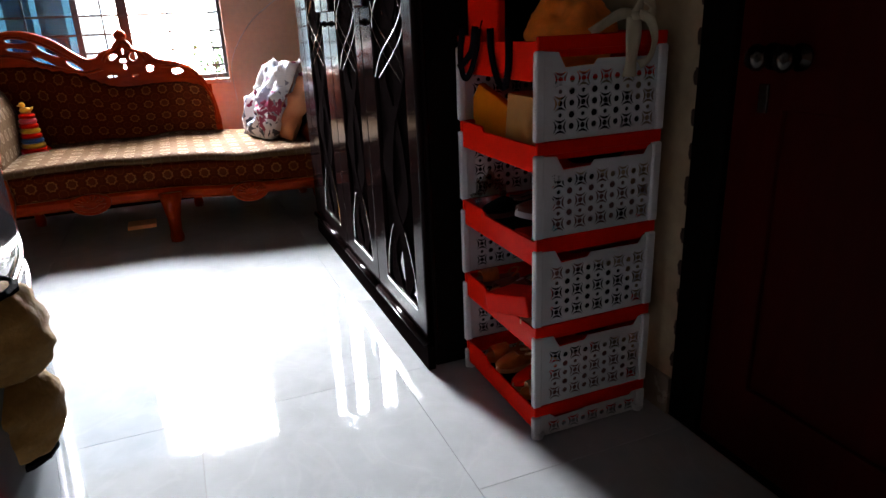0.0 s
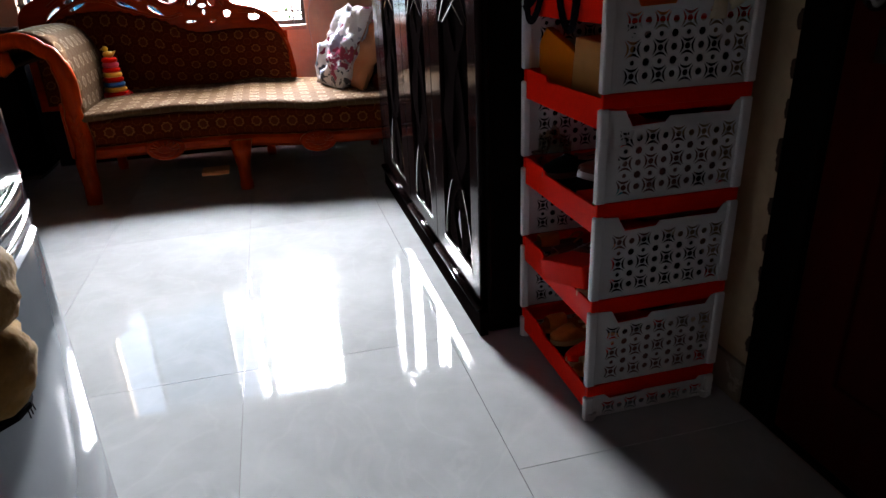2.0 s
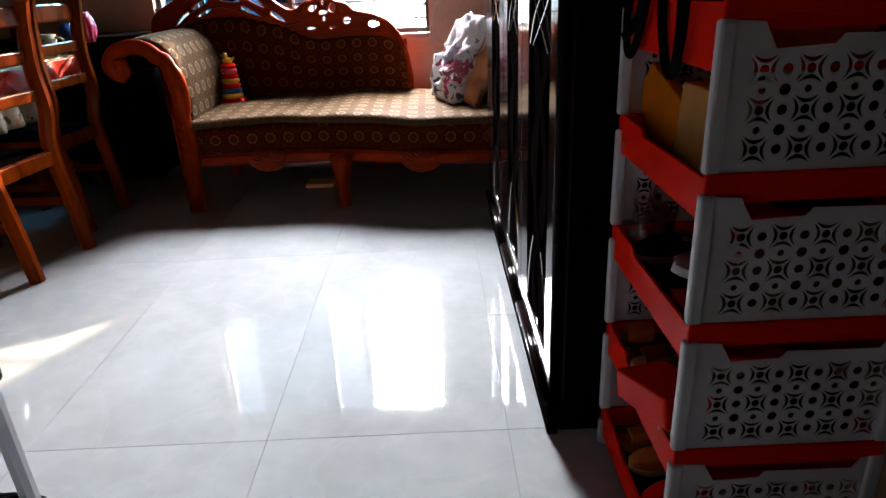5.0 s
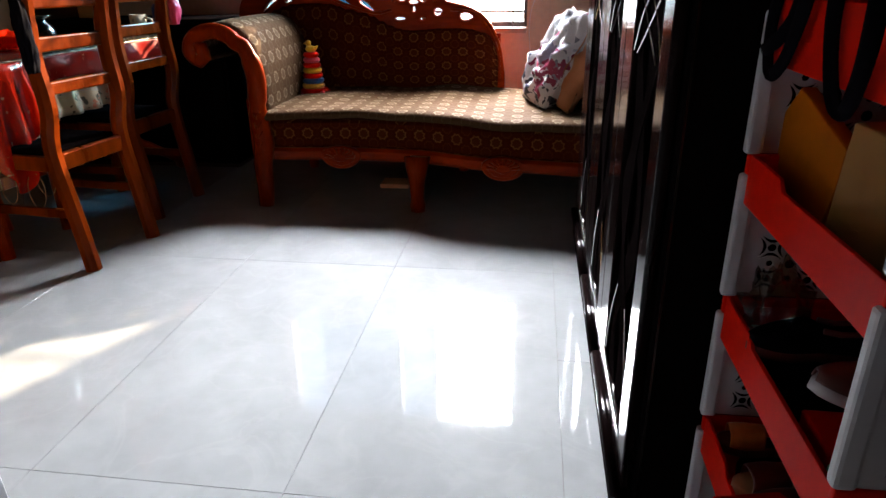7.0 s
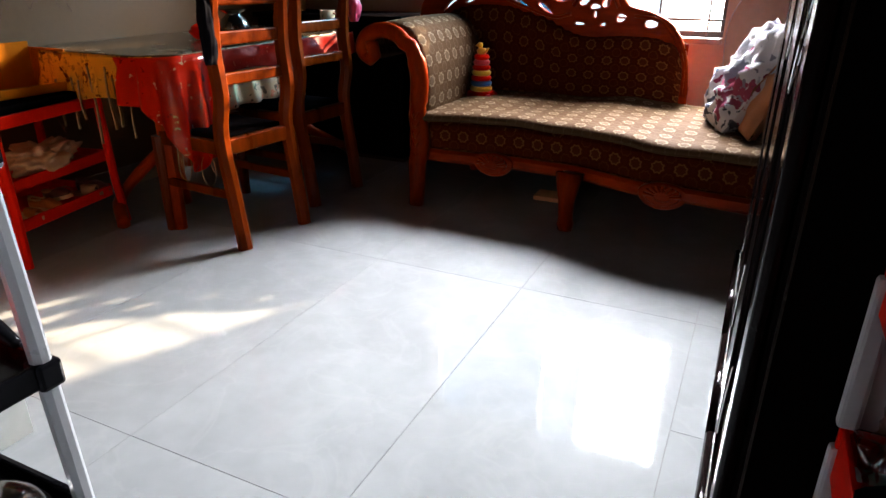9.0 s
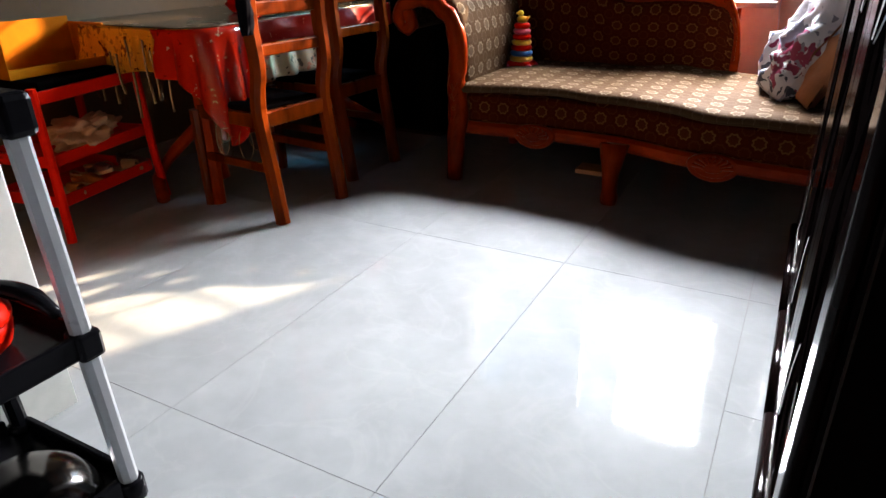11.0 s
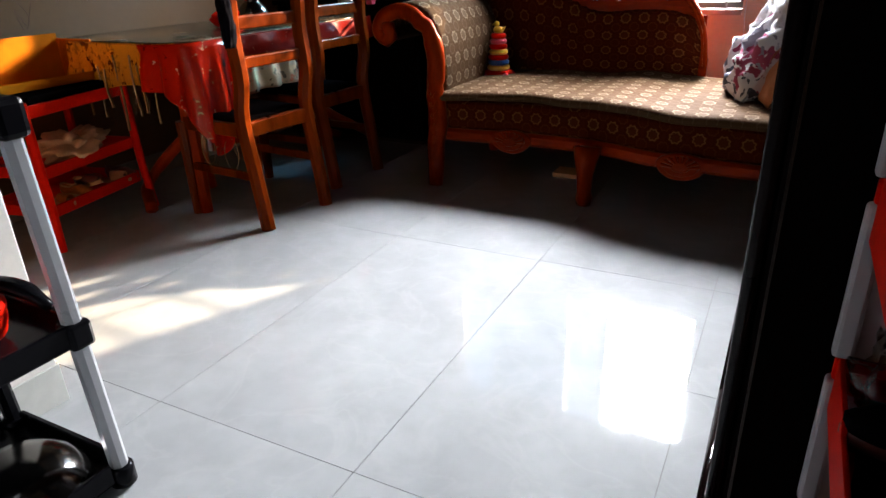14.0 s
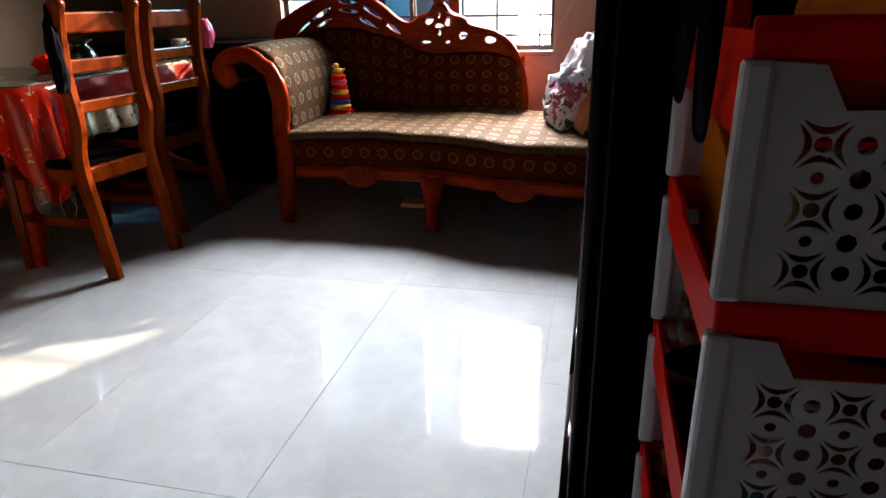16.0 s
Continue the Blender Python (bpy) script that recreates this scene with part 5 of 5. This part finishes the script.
# a dark cabinet between the table and the sofa, blackened to hold the shade
cab = thing("cabinet", "low dark brown wooden cabinet beside the sofa, shade in its colour", "cabinet", (-1.73, 4.47, 0))
part("body", box(-2.2, -1.2, 4.27, 4.68, 0.03, 0.80, 0.006), M_BLACKM, cab)
part("top", box(-2.22, -1.185, 4.25, 4.685, 0.80, 0.83, 0.006), M_BLACKM, cab)
for x0, x1 in ((-2.18, -1.745), (-1.735, -1.22)):
    d = part("door", box(x0, x1, 4.252, 4.268, 0.06, 0.78, 0.005), M_BLACKM, cab)
    part("knob", lathe([(0.001, 0), (0.011, 0.0), (0.014, 0.012), (0.001, 0.02)], (x0 + 0.03 if x0 > -1.8 else x1 - 0.03, 4.242, 0.44), 10), M_KNOB, d)
part("plinth", box(-2.18, -1.22, 4.30, 4.66, 0, 0.03), M_DARKW, cab)
single("paper_box", box(-2.1, -2.0, 4.38, 4.5, 0.832, 0.93, 0.003), M_BUFF, "small buff paper box on the dark cabinet", "box")

# what stands on the table
pot = thing("water_pot", "round stainless steel water pot on the table", "pot", (-1.63, 3.44, TZ + 0.007))
prof = [(1.3 * r, 1.3 * h) for r, h in ((0.001, 0), (0.03, 0.0), (0.05, 0.02), (0.055, 0.045), (0.045, 0.07), (0.028, 0.085), (0.027, 0.092), (0.046, 0.102), (0.046, 0.104), (0.024, 0.094), (0.02, 0.085))]
part("body", lathe(prof, (-1.63, 3.44, TZ + 0.007), 24), M_STEEL, pot, smooth=True)
mug = thing("mug", "white printed mug on the table", "mug", (-1.62, 4.18, TZ + 0.007))
part("body", lathe([(0.001, 0), (0.036, 0), (0.04, 0.005), (0.041, 0.1), (0.037, 0.1), (0.036, 0.01), (0.001, 0.01)], (-1.62, 4.18, TZ + 0.007), 20), M_CLOTHW, mug, smooth=True)
part("handle", tube(smooth_path([(-1.58, 4.18, TZ + 0.09), (-1.545, 4.18, TZ + 0.08), (-1.545, 4.18, TZ + 0.045), (-1.58, 4.18, TZ + 0.03)], 5), 0.006, 6), M_CLOTHW, mug, smooth=True)
single("jar", lathe([(0.001, 0), (0.035, 0), (0.038, 0.01), (0.038, 0.05), (0.03, 0.06), (0.03, 0.07), (0.001, 0.07)], (-1.655, 4.46, 0.831), 18), M_BLUE, "small blue plastic jar on the dark cabinet", "jar", smooth=True)
single("folded_cloth", lump((-1.78, 3.42, TZ + 0.007), (0.07, 0.09, 0.04), 3, 0.3), M_CLOTHR, "crumpled red cloth on the table", "cloth", smooth=True)
single("dish", lathe([(0.001, 0), (0.05, 0), (0.085, 0.018), (0.09, 0.022), (0.05, 0.006), (0.001, 0.005)], (-1.70, 3.7, TZ + 0.007), 20), M_BROWN, "dark shallow dish on the table", "dish", smooth=True)


# ---- the chairs ----
def chair_at(m, label):
    """A dining chair: the origin is between its back legs, the seat reaches towards -x."""
    c = thing("dining_chair", label, "chair", (0, 0, 0), group="chairs round the table")
    hw = 0.177
    for s in (-1, 1):
        y = s * hw
        post = smooth_path([(0.045, y, 0), (0.02, y, 0.2), (-0.01, y, 0.4), (-0.012, y, 0.5), (0.012, y, 0.62), (0.0, y, 0.78), (0.012, y, 0.92), (0.03, y, 1.03)], 4)
        part("back_post", tube(post, [0.029 if p.z < 0.9 else 0.026 for p in post], 8, up=(0, 1, 0), square=True), M_CHAIR, c, "sawn honey wood post")
        part("finial", lathe([(0.022, 0), (0.03, 0.01), (0.031, 0.025), (0.024, 0.04), (0.001, 0.046)], (0.03, y, 1.02), 14), M_CHAIR, c, smooth=True)
        part("front_leg", tube([(-0.40, y * 1.05, 0), (-0.40, y * 1.05, 0.42)], [0.022, 0.026], 8, square=True), M_CHAIR, c)
        part("side_rail", box(-0.39, -0.02, y - 0.012, y + 0.012, 0.385, 0.44, 0.004), M_CHAIR, c)
        part("stretcher", box(-0.39, 0.0, y - 0.01, y + 0.01, 0.205, 0.24, 0.004), M_CHAIR, c)
    part("back_rail", box(-0.005, 0.018, -hw + 0.02, hw - 0.02, 0.94, 1.015, 0.008), M_CHAIR, c)
    part("back_rail", box(-0.012, 0.01, -hw + 0.02, hw - 0.02, 0.80, 0.85, 0.006), M_CHAIR, c)
    part("back_rail", box(-0.006, 0.016, -hw + 0.02, hw - 0.02, 0.655, 0.70, 0.006), M_CHAIR, c)
    part("seat_rail", box(-0.025, 0.005, -hw + 0.02, hw - 0.02, 0.385, 0.447, 0.005), M_CHAIR, c)
    part("seat_rail", box(-0.415, -0.39, -hw, hw, 0.385, 0.44, 0.005), M_CHAIR, c)
    part("seat", box(-0.41, -0.027, -hw + 0.013, hw - 0.013, 0.435, 0.462, 0.012), M_BLACKM, c, "dark padded seat")
    c.matrix_basis = m
    return c


ch1 = chair_at(pose(-1.195, 3.03, 0, 0, 0, -6), "honey-brown varnished wooden dining chair facing the table")
ch2 = copy_thing(ch1, pose(-1.265, 3.60, 0, 0, 0, -3))
tagged(ch2, "honey-brown wooden dining chair pushed up to the table")
bm = lump((-1.195, 2.82, 0.74), (0.02, 0.035, 0.15), 12, 0.35)
single("hanging_bag", bm, M_NAVY, "black cloth bag hanging on the chair post", "bag", smooth=True)
single("pink_bag", lump((-1.225, 3.84, 0.83), (0.03, 0.04, 0.075), 22, 0.25), M_PINKP, "pink bag hanging on the chair post", "bag", smooth=True)

# ---- the red rack beside the table ----
QX0, QX1, QY0, QY1 = -2.185, -1.85, 2.31, 2.825
rrack = thing("shoe_rack", "three-tier red plastic shoe rack against the wall", "rack", ((QX0 + QX1) / 2, (QY0 + QY1) / 2, 0))
for k, z in enumerate((0.143, 0.30, 0.535)):
    t = part("tray", box(QX0 + 0.01, QX1 - 0.01, QY0 + 0.01, QY1 - 0.01, z, z + 0.006), M_RED, rrack, "red plastic tray")
    for x in (QX0, QX1 - 0.012):
        part("rim", box(x, x + 0.012, QY0 + 0.012, QY1 - 0.012, z - 0.012, z + 0.035, 0.003), M_RED, t)
    for y in (QY0, QY1 - 0.012):
        part("rim", box(QX0 + 0.012, QX1 - 0.012, y, y + 0.012, z - 0.012, z + 0.035, 0.003), M_RED, t)
for x, sx in ((QX0, -1), (QX1, 1)):
    for y, sy in ((QY0, -1), (QY1, 1)):
        part("post", tube([(x + sx * 0.02, y + sy * 0.02, 0), (x + sx * 0.008, y + sy * 0.006, 0.2), (x - sx * 0.002, y, 0.585)], 0.017, 8, square=True), M_RED, rrack)
shoe("sandal", (-2.0, 2.42, 0.15), -88, 0.15, M_LEATHER, M_PALE, "tan child's sandal with pale sole on red rack", strap=True)
shoe("shoe", (-2.005, 2.515, 0.15), -84, 0.15, M_LEATHER, M_PALE, "tan child's shoe with a pale rim on red rack")
shoe("shoe", (-2.0, 2.6, 0.15), -95, 0.15, M_BROWN, M_PALE, "dark red child's shoe on red rack", tilt=16)
shoe("sandal", (-2.01, 2.695, 0.15), -70, 0.17, M_PALE, M_PALE, "pale slipper on red rack", strap=True)
shoe("shoe", (-2.0, 2.77, 0.15), -80, 0.15, M_BROWN, M_BROWN, "dark brown child's shoe on red rack")
single("crumpled_bag", lump((-1.94, 2.57, 0.307), (0.085, 0.15, 0.06), 31, 0.55, 30), M_PALE, "crumpled beige-pink bag on red rack", "bag", smooth=True)
# solid black box stands for the shade inside the open top tray
single("black_tray", box(-2.15, -1.875, 2.36, 2.79, 0.542, 0.598, 0.008), M_BLACKM, "flat black box standing for the shaded hollow of the top tray", "box")

rrack.rotation_euler.z = radians(11)
_turn = Matrix.Translation((-2.02, 2.585, 0)) @ Matrix.Rotation(radians(11), 4, "Z") @ Matrix.Translation((2.02, -2.585, 0))
for ob in [o for o in scene.objects if not o.parent and abs(o.location.x + 1.97) < 0.12 and 2.3 < o.location.y < 2.8 and 0.1 < o.location.z < 0.64]:
    ob.matrix_basis = _turn @ ob.matrix_basis

cart = thing("carton", "open yellow cardboard carton with printed flap", "carton", (-2.05, 2.45, 0.642))
w, x0, x1, y0, y1, z0, z1 = 0.004, -2.18, -1.955, 2.37, 2.79, 0.6, 0.772
part("bottom", box(x0, x1, y0, y1, z0, z0 + w), M_YELLOWB, cart)
part("side", box(x0, x0 + w, y0, y1, z0 + w, z1 + 0.012), M_YELLOWB, cart, "tall sunlit back wall of the carton")
part("side", box(x0 + w, x1, y0, y0 + w, z0 + w, z1), M_YELLOWB, cart)
part("side", box(x0 + w, x1, y1 - w, y1, z0 + w, z1 - 0.01), M_YELLOWB, cart)
part("flap", box(x1 - w, x1, y0 + w, y1 - w, z0 + w, z0 + 0.035), M_YELLOWB, cart, "low torn front edge")
for k, wd in enumerate((0.02, 0.014, 0.017, 0.013)):
    part("print_bar", box(x1 - 0.145 + 0.026 * k, x1 - 0.145 + 0.026 * k + wd, y0 - 0.0012, y0, 0.685 - (0.008 if k == 1 else 0), 0.712 + (0.008 if k == 0 else 0)), M_RED, cart, "red printed bar")

# ---- the trolley ----
KX1, KY1 = -0.452, 1.56
KX0, KY0 = -0.825, 1.225
tro = thing("kitchen_trolley", "three-tier black trolley with pale grey posts", "trolley", ((KX0 + KX1) / 2, (KY0 + KY1) / 2, 0))
for x in (KX0, KX1):
    for y in (KY0, KY1):
        # wall-side posts get black: the shade on them is put into the colour
        part("post", tube([(x, y, 0.045), (x, y - 0.022, 0.78)], 0.0185, 8), M_GREYP if x == KX1 else M_BLACKP, tro, "pale grey plastic post" if x == KX1 else "plastic post blackened, its shade put into the colour")
        part("foot", lathe([(0.018, 0), (0.027, 0.008), (0.027, 0.05), (0.022, 0.055)], (x, y, 0), 14), M_BLACKP, tro, smooth=True)
        part("collar", box(x - 0.024, x + 0.024, y - 0.034, y + 0.014, 0.355, 0.41, 0.008), M_BLACKP, tro)
        part("cap", box(x - 0.028, x + 0.028, y - 0.05, y + 0.006, 0.765, 0.835, 0.012), M_BLACKP, tro)
for zt in (0.03, 0.365, 0.78):
    t = part("tray", box(KX0 - 0.01, KX1 + 0.01, KY0 - 0.01, KY1 + 0.01, zt, zt + 0.012, 0.004), M_BLACKP if zt < 0.7 else M_BLACKP, tro, "black plastic tray")
    for a in ((KX0 - 0.014, KX0 + 0.0, KY0 + 0.025, KY1 - 0.025), (KX1 - 0.0, KX1 + 0.014, KY0 + 0.025, KY1 - 0.025), (KX0 + 0.025, KX1 - 0.025, KY0 - 0.014, KY0), (KX0 + 0.025, KX1 - 0.025, KY1, KY1 + 0.014)):
        part("rim", box(*a, zt - 0.004, zt + (0.045 if zt < 0.7 else 0.05), 0.004), M_BLACKP, t)
part("mat", box(KX0 + 0.02, KX1 - 0.02, KY0 + 0.02, KY1 - 0.02, 0.793, 0.797), M_GREYP, tro, "frosted grey liner")
bowl = thing("steel_bowl", "shiny upturned stainless steel bowl on the trolley", "bowl", (-0.56, 1.42, 0.043))
part("body", lathe([(0.125, 0.0), (0.13, 0.006), (0.122, 0.03), (0.105, 0.06), (0.075, 0.082), (0.04, 0.09), (0.001, 0.09)], (-0.56, 1.42, 0.043), 32), M_STEEL, bowl, smooth=True)
rb = thing("red_pot", "round red plastic pot with lid on the trolley", "pot", (-0.615, 1.41, 0.379))
part("body", lathe([(0.001, 0), (0.075, 0.0), (0.098, 0.02), (0.105, 0.05), (0.1, 0.065)], (-0.615, 1.41, 0.379), 28), M_RED, rb, smooth=True)
part("lid", lathe([(0.107, 0.0), (0.108, 0.01), (0.09, 0.03), (0.05, 0.042), (0.001, 0.045)], (-0.615, 1.41, 0.443), 28), M_RED, rb, smooth=True)
pan = thing("frying_pan", "black frying pan handle lying across the trolley", "pan", (-0.70, 1.44, 0.379))
part("body", lathe([(0.001, 0), (0.07, 0), (0.085, 0.03), (0.088, 0.07), (0.085, 0.07), (0.068, 0.006), (0.001, 0.005)], (-0.715, 1.43, 0.379), 24), M_BLACKP, pan, smooth=True)
part("handle", tube(smooth_path([(-0.70, 1.48, 0.45), (-0.63, 1.515, 0.468), (-0.56, 1.535, 0.462), (-0.50, 1.545, 0.43)], 5), [0.021] * 12 + [0.018, 0.016, 0.014, 0.011], 12, flat=0.75), M_BLACKP, pan, "black moulded handle", True)

# ---- the refrigerator ----
FX, FY0, FY1, FH = -0.185, 0.53, 1.13, 1.5
fridge = thing("refrigerator", "silver-grey two-door refrigerator with plush handle covers", "refrigerator", (-0.53, 0.86, 0))
part("body", box(-0.84, FX - 0.055, FY0 + 0.005, FY1 - 0.005, 0.02, FH, 0.008), M_FRIDGESIDE, fridge)


def fridge_front(z0, z1, bulge=0.035):
    """A door with a softly bowed front and rounded edges."""
    bm = bmesh.new()
    n = 24
    rows = []
    for i in range(n + 1):
        y = FY0 + (FY1 - FY0) * i / n
        t = 2 * i / n - 1
        x = FX + bulge * (1 - t * t) - (0.03 * max(0, abs(t) - 0.93) / 0.07)
        rows.append([bm.verts.new(p) for p in ((FX - 0.05, y, z0), (x - 0.006, y, z0), (x, y, z0 + 0.006), (x, y, z1 - 0.006), (x - 0.006, y, z1), (FX - 0.05, y, z1))])
    for a, b in zip(rows, rows[1:]):
        for k in range(5):
            f = bm.faces.new((a[k], b[k], b[k + 1], a[k + 1]))
            f.smooth = k == 2
    for r in (rows[0], rows[-1]):
        bm.faces.new(r)
    bmesh.ops.recalc_face_normals(bm, faces=bm.faces)
    return bm


low = part("door", fridge_front(0.06, 0.715), M_FRIDGE, fridge, "glossy silver-grey lower door")
part("trim", fridge_front(0.717, 0.785, 0.03), M_FRIDGED, fridge, "dark glossy strip between the doors")
# upper door made dark: the dim room it mirrors is put into its colour
up_ = part("door", fridge_front(0.787, FH - 0.005), M_FRIDGED, fridge, "glossy upper door, dark reflection put into its colour")
for z in (0.745, 0.787):
    pts = []
    for i in range(21):
        t = 2 * i / 20 - 1
        pts.append((FX + 0.044 * (1 - t * t) - 0.002, FY0 + 0.01 + (FY1 - FY0 - 0.02) * i / 20, z))
    part("chrome_edge", tube(pts, 0.004, 6), M_CHROME, fridge, "bright curved edge strip", True)


def roll(at, size, seed):
    def f(u, v):
        a, t = 2 * math.pi * u, 2 * v - 1
        r = (1 - abs(t) ** 3.5) ** 0.5 if abs(t) < 1 else 0
        k = 1 + 0.2 * noise.noise((math.cos(a) * 1.5 + seed, math.sin(a) * 1.5, t * 2.5)) + 0.13 * noise.noise((math.cos(a + t) * 3.5, math.sin(a + t) * 3.5 + seed, t * 1.2))
        return (at[0] + size[0] * r * k * math.cos(a), at[1] + size[1] * r * k * math.sin(a), at[2] + size[2] * t)
    bm = sheet(f, 28, 22, 0, closed=True)
    bmesh.ops.remove_doubles(bm, verts=bm.verts, dist=0.0005)
    return bm


for (z, d), parent, seed in (((0.80, 0.05), up_, 1), ((0.65, 0.05), low, 5)):
    hd = part("handle", tube(smooth_path([(-0.195, 0.82, z - d), (-0.16, 0.82, z - d * 0.8), (-0.16, 0.82, z + d * 0.8), (-0.195, 0.82, z + d)], 5), 0.012, 8), M_FRIDGED, parent, "handle in a beige plush cover")
cov = thing("handle_cover", "beige plush handle cover with black binding", "handle cover", (-0.16, 0.81, 0.74), group="handle covers")
part("padding", roll((-0.152, 0.80, 0.755), (0.044, 0.055, 0.055), 1), M_PLUSH, cov)
part("binding", tube([(-0.158 + 0.03 * math.cos(a), 0.80 + 0.04 * math.sin(a), 0.802) for a in [k * 0.5236 for k in range(13)]], 0.006, 6), M_NAVY, cov)
cov2 = thing("handle_cover", "beige plush handle cover with black binding and loose threads", "handle cover", (-0.16, 0.81, 0.63), group="handle covers")
part("padding", roll((-0.162, 0.80, 0.66), (0.048, 0.06, 0.053), 4), M_PLUSH, cov2)
part("binding", tube([(-0.165 + 0.035 * math.cos(a), 0.80 + 0.04 * math.sin(a), 0.61) for a in [k * 0.5236 for k in range(13)]], 0.006, 6), M_NAVY, cov2)
for k in range(3):
    part("thread", tube([(-0.145, 0.83 + 0.004 * k, 0.615), (-0.145, 0.835 + 0.006 * k, 0.59), (-0.146, 0.838 + 0.008 * k, 0.57)], 0.0008, 4), M_NAVY, cov2)

# ---- small things ----
cable = tube(smooth_path([(1.15, YN - 0.012, 1.34), (0.95, YN - 0.012, 1.29), (0.80, YN - 0.012, 1.235), (0.705, YN - 0.012, 1.175), (0.604, YN - 0.012, 1.095), (0.518, YN - 0.012, 0.987), (0.454, YN - 0.012, 0.866), (0.44, YN - 0.012, 0.75), (0.45, YN - 0.012, 0.6)], 6), 0.003, 6)
single("cable", cable, M_GREYP, "thin grey cable running down the wall", "cable", smooth=True)
single("book", box(-0.3, -0.15, 3.98, 4.1, 0.0, 0.022, 0.003), M_PALE, "pale flat box lying under the sofa", "box")

# faint pencil scribbles on the ochre wall
rnd = random.Random(11)
for k in range(16):
    y, z = rnd.uniform(2.1, 3.4), rnd.uniform(0.85, 1.35)
    pts = [(XL + 0.0012, y + 0.05 * math.sin(i * rnd.uniform(0.5, 1.2)) + 0.02 * i, z + 0.06 * math.cos(i * rnd.uniform(0.4, 1.3))) for i in range(8)]
    single("trim", tube(smooth_path(pts, 4), 0.0006, 4), M_BROWN, "pencil scribble on the wall", "scribble", "structure")

# ---- the floor, tile by tile ----
TILE, GX, GY = 0.6, -0.02, 1.80
slab = single("floor", box(XL, XR, YB, YN, -0.12, -0.0042), M_GROUT, "floor of large pale polished tiles", "floor", "structure")


def tile_mesh(w, d):
    return mesh_of(box(-w / 2, w / 2, -d / 2, d / 2, -0.0045, 0.0, 0.0005, segments=1), "tile")


cache = {}
for i in range(-5, 4):
    for j in range(-6, 6):
        long = i < 1
        if long and j % 2:
            continue
        x0, x1 = max(GX + TILE * i + 0.0005, XL + 0.002), min(GX + TILE * (i + 1) - 0.0005, XR - 0.002)
        y0, y1 = max(GY + TILE * j + 0.0005, YB + 0.002), min(GY + TILE * (j + (2 if long else 1)) - 0.0005, YN - 0.002)
        if x1 - x0 < 0.02 or y1 - y0 < 0.02 or (x1 < XP - 0.16 and y1 < YP - 0.2):
            continue
        key = (round(x1 - x0, 3), round(y1 - y0, 3))
        if key not in cache:
            cache[key] = tile_mesh(*key)
            cache[key].materials.append(M_TILE)
        t = new("tile", cache[key])
        t.parent = slab
        t.location = ((x0 + x1) / 2, (y0 + y1) / 2, 0)
